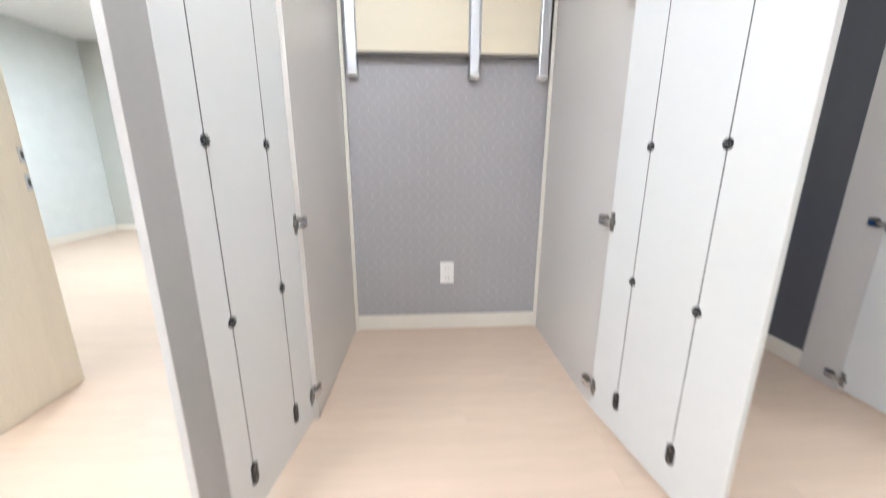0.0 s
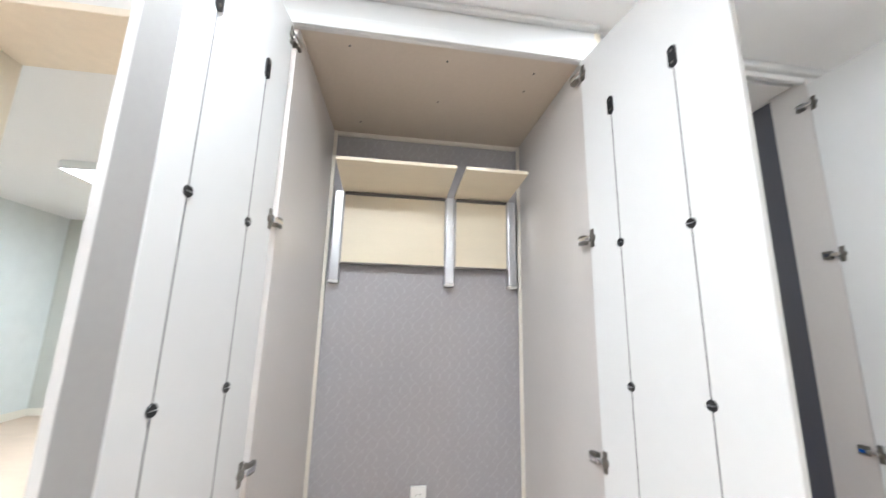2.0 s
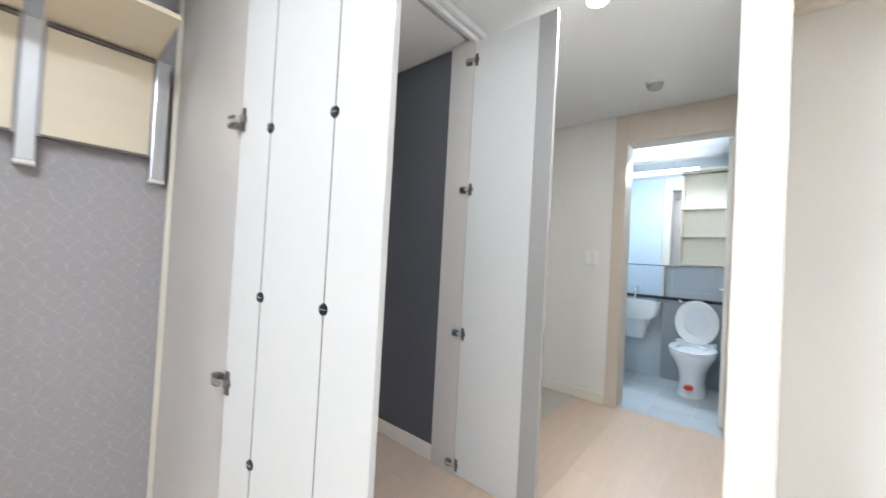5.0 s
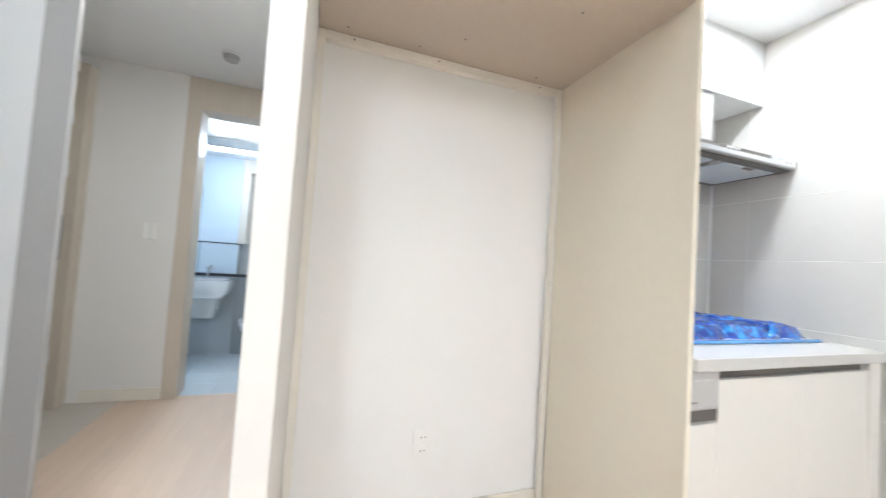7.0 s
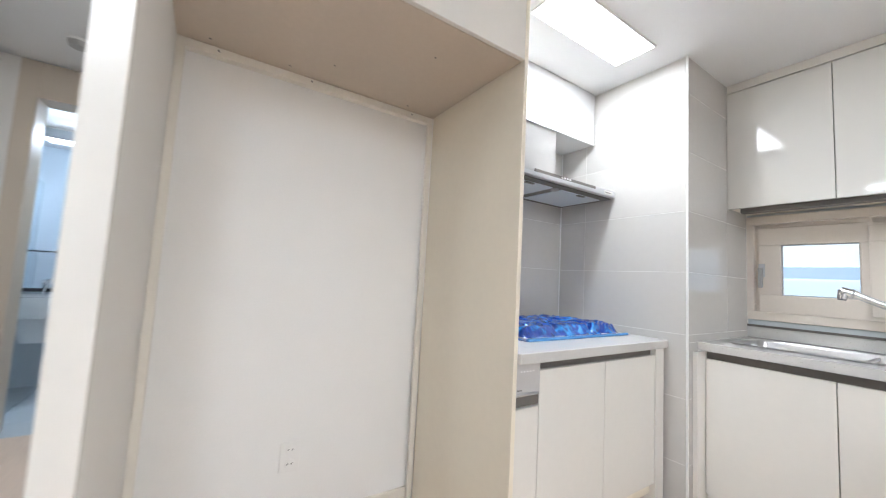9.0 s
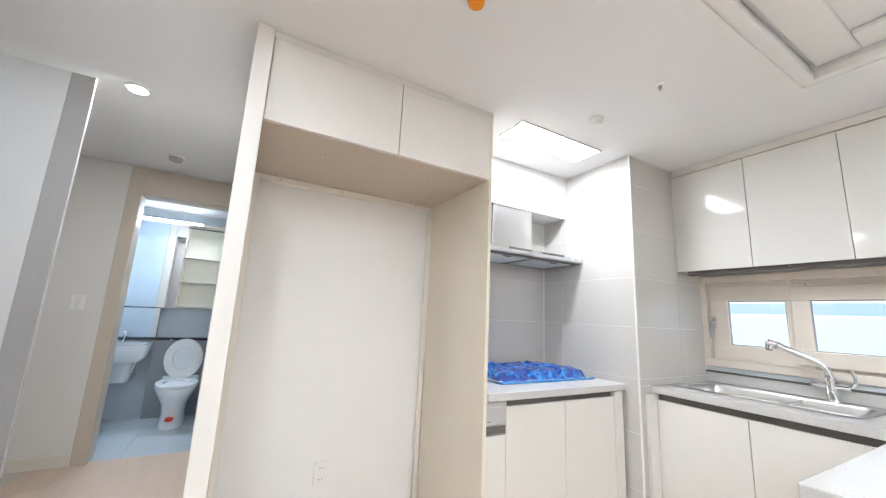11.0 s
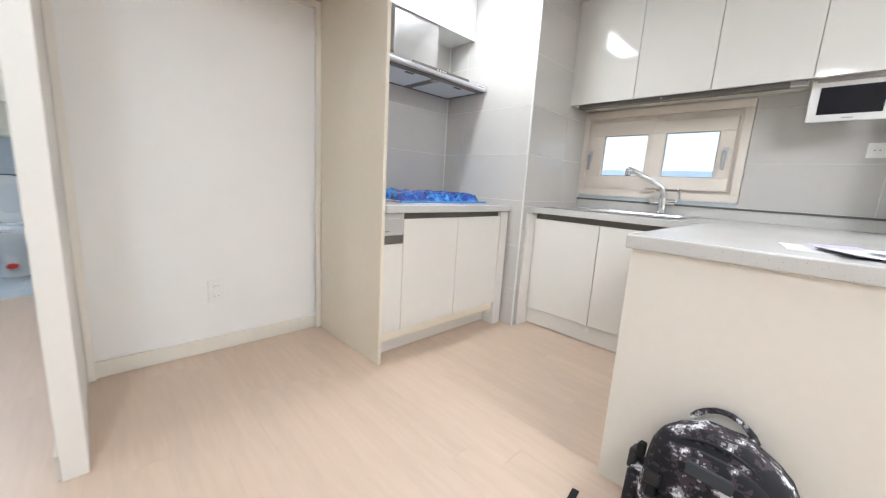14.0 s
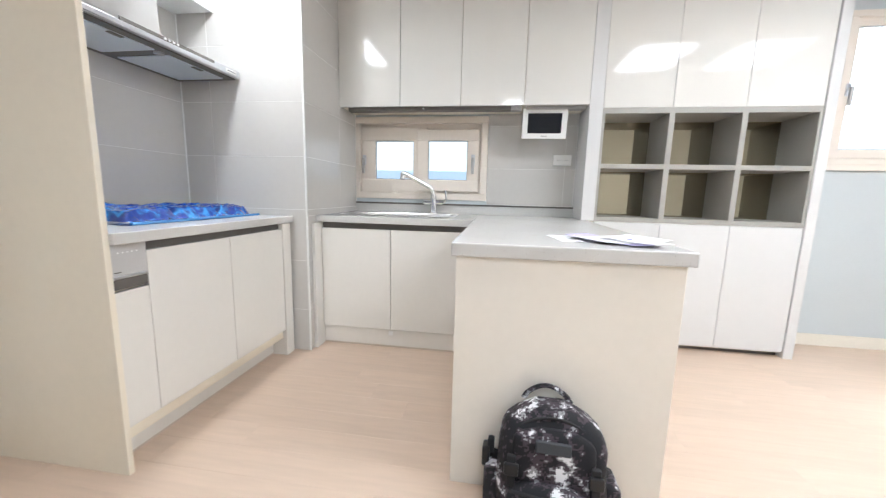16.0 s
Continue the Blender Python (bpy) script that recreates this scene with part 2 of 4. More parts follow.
BLUE_SHEET = mat("blue_protective_sheet", (0.01, 0.12, 0.55), 0.35, var=0.12, scale=8, bump=0.15)
ORANGE = mat("orange_cap", (0.85, 0.30, 0.01), 0.4, var=0.06)
SCREEN = mat("black_screen", (0.012, 0.012, 0.016), 0.08, var=0.02, bump=0)
CERAMIC = mat("white_ceramic", (0.80, 0.82, 0.83), 0.09, var=0.01, bump=0, coat=0.4)
BATH_TILE = mat("pale_bath_tile", (0.52, 0.57, 0.605), 0.2, var=0.02, bump=0.01, per=0.12)
BATH_GREY = mat("grey_bath_tile", (0.30, 0.33, 0.35), 0.3, var=0.04, bump=0.02, per=0.12)
BLACK_STONE = mat("black_stone", (0.03, 0.03, 0.035), 0.15, var=0.3, fine=200)
FOYER = mat("pale_foyer_tile", (0.52, 0.48, 0.42), 0.35, var=0.04, per=0.15)
PAPER = mat("paper", (0.82, 0.82, 0.84), 0.7, var=0.02)
PURPLE = mat("violet_print", (0.52, 0.47, 0.72), 0.7, var=0.05)
BLUE_INK = mat("blue_print", (0.08, 0.12, 0.5), 0.6)
RED = mat("red_label", (0.65, 0.05, 0.03), 0.5)
STEEL_DOOR = mat("dark_steel_door", (0.10, 0.095, 0.09), 0.4, 0.2, var=0.05)
PATCH = mat("slate_patch", (0.045, 0.05, 0.056), 0.75, var=0.08, fine=300, bump=0.2)
CAMO = camo("digital_camouflage_cloth")
WEBBING = mat("black_webbing", (0.015, 0.015, 0.016), 0.75, var=0.1, fine=300, bump=0.3)
LED = glow("led_diffuser", (1, 0.98, 0.95), 9)
LED_COOL = glow("cool_led_diffuser", (0.92, 0.96, 1), 9)
SKY_CARD = glow("hazy_sky", (0.96, 0.975, 1.0), 0.66)
SEA_CARD = glow("hazy_sea", (0.84, 0.91, 0.99), 0.6)
SHORE_CARD = glow("hazy_shore", (0.66, 0.78, 0.90), 0.5)
FILTER = mat("pale_filter_mesh", (0.66, 0.71, 0.76), 0.35, 0.3, var=0.03)
FLOOR_WOOD = mat("pale_oak_laminate", (0.625, 0.488, 0.378), 0.42, var=0.085, scale=1.6, fine=6, stretch=(0.8, 9, 1), bump=0.01, per=0.36)


# ---- shape helpers ----
ORIGIN = {}


def box(bm, x0, x1, y0, y1, z0, z1, bevel=0.0):
    x0, x1 = min(x0, x1), max(x0, x1)
    y0, y1 = min(y0, y1), max(y0, y1)
    z0, z1 = min(z0, z1), max(z0, z1)
    g = bmesh.ops.create_cube(bm, size=1, matrix=Matrix.Translation(((x0 + x1) / 2, (y0 + y1) / 2, (z0 + z1) / 2)) @ Matrix.Diagonal((x1 - x0, y1 - y0, z1 - z0, 1)))
    if bevel:
        edges = list({e for v in g["verts"] for e in v.link_edges})
        bmesh.ops.bevel(bm, geom=edges, offset=min(bevel, 0.45 * min(x1 - x0, y1 - y0, z1 - z0)), segments=2, affect="EDGES", profile=0.5)
    return bm


def B(*a, bevel=0.0):
    return box(bmesh.new(), *a, bevel=bevel)


def cyl(bm, p, q, r, r2=None, n=20):
    """A capped cylinder or cone from p to q."""
    p, q = Vector(p), Vector(q)
    d = q - p
    m = Matrix.Translation((p + q) / 2) @ d.to_track_quat("Z", "Y").to_matrix().to_4x4()
    bmesh.ops.create_cone(bm, cap_ends=True, segments=n, radius1=r, radius2=r if r2 is None else r2, depth=d.length, matrix=m)
    return bm


def C(*a, **k):
    return cyl(bmesh.new(), *a, **k)


def loft(bm, rings, cap=True):
    """A skin over closed rings of equal counts."""
    vs = [[bm.verts.new(c) for c in r] for r in rings]
    n = len(vs[0])
    for a, b in zip(vs, vs[1:]):
        for i in range(n):
            bm.faces.new((a[i], a[(i + 1) % n], b[(i + 1) % n], b[i]))
    if cap:
        bm.faces.new(vs[0][::-1])
        bm.faces.new(vs[-1])
    return bm


def tube(bm, pts, r, n=10):
    """A round tube along a line of points."""
    pts = [Vector(p) for p in pts]
    rings = []
    for i, p in enumerate(pts):
        d = pts[min(i + 1, len(pts) - 1)] - pts[max(i - 1, 0)]
        q = d.to_track_quat("Z", "Y").to_matrix()
        rings.append([p + q @ Vector((r * math.cos(2 * math.pi * k / n), r * math.sin(2 * math.pi * k / n), 0)) for k in range(n)])
    return loft(bm, rings)


def oval(cx, cy, z, a, b, n=28, power=2.0):
    out = []
    for k in range(n):
        c, s = math.cos(2 * math.pi * k / n), math.sin(2 * math.pi * k / n)
        out.append(Vector((cx + a * math.copysign(abs(c) ** (2 / power), c), cy + b * math.copysign(abs(s) ** (2 / power), s), z)))
    return out


def link(name, bm, material, smooth=False):
    bmesh.ops.recalc_face_normals(bm, faces=bm.faces)
    me = bpy.data.meshes.new(name)
    bm.to_mesh(me)
    bm.free()
    me.materials.append(material)
    if smooth:
        me.polygons.foreach_set("use_smooth", [True] * len(me.polygons))
        me.set_sharp_from_angle(angle=radians(40))
    return new(name, me)


def thing(name, label, category, at=(0, 0, 0), turn=0.0, group=""):
    """An Empty at a thing's base. Parts of an unturned thing are given in world metres, those of a turned one in its own."""
    ob = tagged(new(name), label, category, group)
    ob.empty_display_size = 0.1
    ob.matrix_basis = pose(*at, 0, 0, turn)
    ORIGIN[ob] = Vector((0, 0, 0)) if turn else Vector(at)
    return ob


def part(name, bm, material, parent, label="", smooth=False):
    o = ORIGIN[parent]
    bmesh.ops.translate(bm, verts=bm.verts, vec=-o)
    ob = link(name, bm, material, smooth)
    ob.parent = parent
    ORIGIN[ob] = o
    if label:
        ob["label"] = label
    return ob


def setting(name, bm, material, label, category="wall"):
    ob = tagged(link(name, bm, material), label, category, kind="structure")
    ORIGIN[ob] = Vector((0, 0, 0))
    return ob


def skew(bm, amount):
    """The closet sides stand a little out of square."""
    for v in bm.verts:
        v.co.x -= amount * (2.289 - v.co.y) / 0.789
    return bm


# ---- structure ----
H = 2.36
setting("floor", B(-4.7, 3.7, -2.8, 5.6, -0.12, -0.0055), WOOD_TRIM, "pale oak laminate plank floor running through all rooms", "floor")
cb = bmesh.new()
TX0, TX1, TY0, TY1 = -3.2, 0.27, -1.76, 0.75
box(cb, -4.7, TX0, -2.8, 5.6, H, H + 0.14)
box(cb, TX1, 5.2, -2.8, 5.6, H, H + 0.14)
box(cb, TX0, TX1, -2.8, TY0, H, H + 0.14)
box(cb, TX0, TX1, TY1, 5.6, H, H + 0.14)
box(cb, TX0, TX1, TY0, TY1, H + 0.07, H + 0.14)
setting("ceiling", cb, CEILING, "white papered ceiling with a shallow recessed tray", "ceiling")
tm = bmesh.new()
for o, h in ((0.0, 0.014), (0.055, 0.008)):
    box(tm, TX1 - 0.012 + o, TX1 + 0.03 + o, TY0 - 0.03 - o, TY1 + 0.03 + o, H - h, H + 0.02, 0.004)
    box(tm, TX0 - 0.03 - o, TX0 + 0.012 - o, TY0 - 0.03 - o, TY1 + 0.03 + o, H - h, H + 0.02, 0.004)
    box(tm, TX0 - o, TX1 + o, TY0 - 0.03 - o, TY0 + 0.012 - o, H - h, H + 0.02, 0.004)
    box(tm, TX0 - o, TX1 + o, TY1 - 0.012 + o, TY1 + 0.03 + o, H - h, H + 0.02, 0.004)
box(tm, TX1 - 0.16, TX1 - 0.02, TY0 + 0.0, TY1, H + 0.045, H + 0.069, 0.006)
box(tm, TX0 + 0.02, TX1 - 0.16, TY0 + 0.0, TY0 + 0.14, H + 0.045, H + 0.069, 0.006)
setting("ceiling_trim", tm, PLASTIC, "white stepped moulding round the ceiling tray", "trim")

# outer walls of the living space and kitchen
bw = bmesh.new()
WX = [(-4.7, -3.34), (-2.11, 0.15), (1.22, 2.1)]
for a, b in WX:
    box(bw, a, b, -2.8, -2.62, 0, H)
box(bw, -3.34, -2.11, -2.8, -2.62, 0, 1.27)
box(bw, -3.34, -2.11, -2.8, -2.62, 2.23, H)
box(bw, 0.15, 1.22, -2.8, -2.62, 0, 0.965)
box(bw, 0.15, 1.22, -2.8, -2.62, 1.6, H)
wall_south = setting("wall_south", bw, PAPER_BLUE, "outer wall with pale blue wallpaper beside the cabinets")
setting("wall_west", B(-4.7, -4.6, -2.62, 1.53, 0, H), PAPER_WHITE, "plain white papered wall")
setting("wall_east", B(2.0, 2.1, -2.62, 0.38, 0, H), PAPER_ALCOVE, "off-white papered wall behind the fridge alcove")
wall_column = setting("wall_column", B(1.2018, 1.999, -2.62, -1.8168, 0, H), GROUT, "tiled pier between hob and sink")
setting("wall_hall", B(1.302, 3.66, 0.385, 0.447, 0, H), PAPER_WHITE, "cream papered wall between alcove and hall")
n = bmesh.new()
box(n, -4.6, -1.3, 1.53, 1.845, 0, H)
box(n, -1.3, -0.38, 1.53, 1.845, 2.165, H)
box(n, -0.38, -0.2, 1.532, 1.78, 0, H)
setting("wall_north", n, PAPER_WHITE, "white papered wall with the bedroom doorway")
# bedroom
setting("wall_room_west", B(-4.0, -3.9, 1.78, 5.6, 0, H), PAPER_ROOM, "bedroom wall in pale mottled wallpaper")
setting("wall_room_north", B(-3.9, 0.0, 5.5, 5.6, 0, H), PAPER_ROOM_GREY, "bedroom wall in pale grey wallpaper")
setting("wall_room_east", B(-0.25, -0.172, 1.78, 5.5, 0, H), PAPER_ROOM_GREY, "bedroom side wall in grey wallpaper")
# closets
setting("closet_wall_back", B(-0.17, 0.93, 2.29, 2.36, 0, H), PAPER_GREY, "closet back wall in grey lattice wallpaper")
setting("closet_ceiling", B(-0.172, 0.915, 1.535, 2.289, 2.214, 2.234), CLOSET_TOP, "beige board closing the closet above", "ceiling")
setting("closet_side_left", skew(B(-0.172, -0.15, 1.535, 2.289, 0, 2.3), 0.022), CLOSET_SIDE, "warm grey laminate closet side", "panel")
setting("closet_side_right", skew(B(0.916, 0.933, 1.535, 2.289, 0, 2.3), 0.012), CLOSET_SIDE, "warm grey laminate closet side", "panel")
hd = bmesh.new()
box(hd, -0.38, 0.96, 1.513, 1.534, 2.2, H, 0.002)
box(hd, -0.38, 0.963, 1.501, 1.513, 2.2, 2.25, 0.003)
box(hd, -0.38, 0.968, 1.485, 1.513, 2.338, H - 0.001, 0.006)
setting("closet_header", hd, WHITE_GLOSS, "white header with moulding above the closet doors", "trim")
setting("wall_between", B(0.935, 1.0, 1.535, 2.5, 0, H), CREAM_PANEL, "upright between the two closets")
u = bmesh.new()
box(u, 2.062, 2.17, 1.605, 2.5, 0, H)
setting("utility_wall_right", u, PAPER_DARK, "dark grey papered wall of the utility closet")
setting("utility_wall_back", B(1.0, 2.062, 2.45, 2.5, 0, H), PAPER_DARK, "dark grey papered back wall of the utility closet")
setting("utility_ceiling", B(1.0, 2.062, 1.64, 2.45, 2.315, 2.35), CEILING, "white ceiling of the utility closet", "ceiling")
setting("utility_side_panel", B(2.034, 2.062, 1.575, 1.735, 0, 2.315), CLOSET_SIDE, "pale grey hinge panel of the utility closet", "panel")
hd = bmesh.new()
box(hd, 0.96, 2.17, 1.58, 1.604, 2.3, H, 0.002)
box(hd, 0.96, 2.18, 1.55, 1.58, 2.325, H - 0.001, 0.006)
setting("utility_header", hd, WHITE_GLOSS, "white header above the utility closet", "trim")
# hall, foyer and bathroom
ew = bmesh.new()
box(ew, 3.66, 3.82, 1.21, 2.0, 0, H)
box(ew, 3.66, 3.82, 0.385, 0.53, 0, H)
box(ew, 3.66, 3.82, 0.53, 1.21, 2.13, H)
setting("wall_hall_end", ew, PAPER_WHITE, "cream papered end wall with the bathroom doorway")
setting("wall_foyer", B(2.17, 3.66, 1.94, 2.0, 0, H), PAPER_WHITE, "cream papered wall of the foyer")
setting("bath_wall_front", B(3.8215, 3.8335, 1.3, 1.899, 0, 2.288), BATH_TILE, "pale tiled bathroom wall beside the doorway")
bath_back = setting("bath_wall_back", B(4.9988, 5.1, 0.33, 2.0, 0, H), GROUT, "pale tiled bathroom back wall")
bath_right = setting("bath_wall_right", B(3.82, 5.0, 0.33, 0.44, 0, H), BATH_TILE, "pale tiled bathroom side wall")
bath_left = setting("bath_wall_left", B(3.82, 5.0, 1.9, 2.0, 0, H), BATH_TILE, "pale tiled bathroom side wall")
setting("bath_floor", B(3.7, 5.0, 0.44, 1.9, -0.12, -0.004), GROUT, "pale tiled bathroom floor", "floor")
setting("bath_ceiling", B(3.82, 5.0, 0.44, 1.9, 2.29, 2.32), CEILING, "white bathroom ceiling panel", "ceiling")

# baseboards and trims
bb = bmesh.new()
box(bb, -0.149, 0.914, 2.277, 2.289, 0, 0.085, 0.003)
box(bb, 1.985, 1.999, -0.72, 0.38, 0, 0.08, 0.003)
box(bb, 2.049, 2.061, 1.736, 2.235, 0, 0.085, 0.003)
box(bb, 3.646, 3.659, 1.3, 1.76, 0, 0.085, 0.003)
box(bb, 1.3, 3.64, 0.448, 0.46, 0, 0.085, 0.003)
box(bb, -3.899, -3.887, 1.86, 5.49, 0, 0.085, 0.003)
box(bb, -3.885, -0.26, 5.487, 5.499, 0, 0.085, 0.003)
box(bb, -4.55, -1.4, 1.517, 1.529, 0, 0.085, 0.003)
box(bb, -4.55, -1.93, -2.619, -2.606, 0, 0.085, 0.003)
setting("baseboard", bb, TRIM, "cream skirting board along the walls", "baseboard")
ct = bmesh.new()
for x in (-0.149, 0.897):
    box(ct, x, x + 0.018, 2.262, 2.276, 0.0, 2.213, 0.002)
box(ct, -0.13, 0.896, 2.268, 2.289, 2.192, 2.213, 0.002)
setting("closet_trim", ct, TRIM, "cream battens in the closet corners", "trim")
at = bmesh.new()
box(at, 1.965, 1.984, -0.727, -0.7, 0.0, 1.959, 0.002)
box(at, 1.965, 1.984, 0.355, 0.384, 0.0, 1.959, 0.002)
box(at, 1.965, 1.999, -0.7, 0.355, 1.925, 1.959, 0.002)
setting("alcove_trim", at, ALCOVE_TRIM, "cream battens in the fridge alcove corners", "trim")


def nails(name, parent, spots, axis):
    for s in spots:
        p, q = Vector(s), Vector(s)
        q[axis] -= 0.0015
        part(name, C(p, q, 0.004, n=8), GROOVE, parent)


def doorway(name, label, panels, material):
    ob = thing(name, label, "door frame", at=panels[0][1][:1] + panels[0][1][2:3] + (0,))
    ob["kind"] = "structure"
    for nm, b in panels:
        part(nm, B(*b, bevel=0.004), material, ob)
    return ob


doorway("door_frame_bedroom", "pale wood-film frame lining the bedroom doorway", [
    ("jamb", (-1.33, -1.294, 1.515, 1.86, 0, 2.165)), ("jamb", (-0.384, -0.35, 1.503, 1.795, 0, 2.165)), ("head", (-1.33, -0.35, 1.515, 1.86, 2.15, 2.178))], WOOD_TRIM)
doorway("door_frame_bathroom", "beige casing of the bathroom doorway reaching the ceiling", [
    ("jamb", (3.645, 3.835, 1.204, 1.297, 0, 2.355)), ("jamb", (3.645, 3.835, 0.475, 0.535, 0, 2.355)), ("head", (3.647, 3.833, 0.535, 1.204, 2.122, 2.354))], CASING)
doorway("door_frame_entrance", "beige casing of the entrance doorway in the foyer", [
    ("jamb", (3.56, 3.655, 1.83, 1.938, 0, 2.27)), ("jamb", (2.6, 2.66, 1.89, 1.938, 0, 2.27)), ("head", (2.66, 3.56, 1.88, 1.938, 2.2, 2.27))], CASING)
door = thing("door_1", "dark steel entrance door, closed, in the foyer", "door", (2.67, 1.9, 0))
door["kind"] = "structure"
part("leaf", B(2.665, 3.555, 1.9, 1.936, 0.01, 2.195, bevel=0.003), STEEL_DOOR, door)
part("digital_lock", B(3.46, 3.53, 1.87, 1.9, 0.95, 1.25, bevel=0.01), BLACK, door)
part("closer", B(3.2, 3.5, 1.86, 1.9, 2.08, 2.14, bevel=0.008), ALU, door)
for z in (0.3, 1.5, 1.85):
    part("hinge", C((3.545, 1.893, z), (3.545, 1.893, z + 0.1), 0.011), ALU, door)
door = thing("door_2", "white bathroom door, open inwards against the side wall", "door", (3.84, 0.545, 0))
door["kind"] = "structure"
part("leaf", B(3.84, 4.53, 0.532, 0.568, 0.01, 2.115, bevel=0.003), PLASTIC, door)
dh = part("handle", C((4.46, 0.568, 0.98), (4.46, 0.615, 0.98), 0.011), CHROME, door, "chrome lever handle")
part("lever", B(4.35, 4.47, 0.605, 0.62, 0.972, 0.99, bevel=0.006), CHROME, dh)


# ---- closet doors and fittings ----
def hinge(parent, u, z, side):
    """A concealed cup hinge at u along the leaf, with its arm towards the closet side."""
    hp = part("hinge", B(u - 0.006, u + 0.012, side * 0.0185, side * 0.0225, z - 0.032, z + 0.032, bevel=0.002), HINGE, parent, "nickel cup hinge", True)
    part("hinge_cup", C((u + 0.004, side * 0.019, z), (u + 0.004, side * 0.028, z), 0.014, n=16), HINGE, hp, smooth=True)
    part("hinge_arm", B(u - 0.055, u + 0.004, side * 0.022, side * 0.036, z - 0.008, z + 0.008, bevel=0.003), CHROME, hp, smooth=True)
    part("mounting_plate", B(u - 0.062, u - 0.03, side * 0.010, side * 0.032, z - 0.017, z + 0.017, bevel=0.003), HINGE, hp, smooth=True)


def closet_door(at, turn, side, width, z0, z1, band, hinges, grooves, label, edge=0.018):
    """A leaf hung at its own origin, reaching out along +x; side is the sign of y on which the inner face lies."""
    d = thing("closet_door", label, "closet door", (at[0], at[1], 0), turn, "open closet doors")
    e = width - (0.09 if band else 0.0)
    part("leaf", B(0, e, 0, side * edge, z0, z1, bevel=0.0015), WHITE_GLOSS, d)
    if band:
        part("edge_band", B(e + 0.0005, width - 0.002, side * 0.001, side * (edge - 0.003), z0, z1), GREY_BAND, d, "matt grey edge strip")
        part("edge_lip", B(width - 0.002, width, 0, side * edge, z0, z1), PLATE_GREY, d)
    for z in hinges:
        hinge(d, 0.012, z, side)
    for u in grooves:
        g = part("straightener_strip", B(u - 0.0016, u + 0.0016, side * (edge - 0.002), side * (edge + 0.0006), z0 + 0.12, z1 - 0.3), GROOVE, d, "thin dark door straightener strip")
        for z in (0.593, 1.013, 1.444):
            cap = part("round_cap", C((u, side * edge, z), (u, side * (edge + 0.004), z), 0.0135, 0.012, n=24), BLACK, g, "round black adjuster cap", True)
        for z in (0.15, 1.92):
            ring = []
            for k in range(24):
                a = 2 * math.pi * k / 24
                ring.append(Vector((u + 0.013 * math.cos(a), 0, z + 0.013 * math.sin(a) + (0.02 if math.sin(a) > 0 else -0.02))))
            o = bmesh.new()
            loft(o, [[p + Vector((0, side * edge, 0)) for p in ring], [p + Vector((0, side * (edge + 0.004), 0)) for p in ring]])
            part("oblong_cap", o, BLACK, g, "oblong black end cap", True)
            for q in (-0.018, 0.018):
                part("screw", C((u, side * (edge + 0.003), z + q), (u, side * (edge + 0.0052), z + q), 0.004, n=10), HINGE, g)
        for z in (0.593, 1.013, 1.444):
            part("cap_slot", B(u - 0.010, u + 0.010, side * (edge + 0.0035), side * (edge + 0.0046), z - 0.0008, z + 0.0008), ALU, g)
    return d


closet_door((-0.197, 1.513), 180 + 81.9, 1, 0.555, 0.026, 2.192, True, (0.125, 0.768, 1.487, 2.14), (0.135, 0.375), "open white closet door with grey edge strip and black caps")
closet_door((0.907, 1.513), -82.8, -1, 0.545, 0.022, 2.192, False, (0.118, 0.767, 1.485, 2.135), (0.145, 0.387), "open white closet door with black round caps")
closet_door((2.05, 1.572), -90.8, -1, 0.456, 0.015, 2.285, True, (0.06, 0.738, 1.497, 2.185), (), "open white utility closet door with nickel hinges")

sh = thing("folding_shelf", "wall-hung pair of folding shelves with pale boards in aluminium rails", "shelf", (0.36, 2.27, 1.38))
for x, nm in ((-0.09, "rail"), (0.507, "rail"), (0.854, "rail")):
    r = part(nm, B(x - 0.024, x + 0.024, 2.235, 2.289, 1.381, 1.856, bevel=0.006), ALU, sh, "pale aluminium wall rail")
    part("end_cap", B(x - 0.025, x + 0.025, 2.232, 2.2885, 1.368, 1.382, bevel=0.004), PLASTIC, r)
for a, b in ((-0.06, 0.474), (0.538, 0.822)):
    p = part("folded_board", B(a, b, 2.238, 2.256, 1.474, 1.836, bevel=0.002), BOARD, sh)
    part("board_edge", B(a, b, 2.236, 2.258, 1.466, 1.474), CHANNEL, p)
    part("side_strip", B(a - 0.008, a, 2.236, 2.258, 1.466, 1.836), PLASTIC_GREY, p)
    part("side_strip", B(b, b + 0.008, 2.236, 2.258, 1.466, 1.836), PLASTIC_GREY, p)
    t = bmesh.new()
    box(t, a - 0.012, b + 0.008, -0.335, 0, -0.009, 0.009, 0.002)
    bmesh.ops.transform(t, matrix=pose(0, 2.25, 1.86, -6.5), verts=t.verts)
    part("shelf_board", t, BOARD, sh)
    part("back_profile", B(a, b, 2.225, 2.258, 1.837, 1.85, bevel=0.002), CHANNEL, sh)


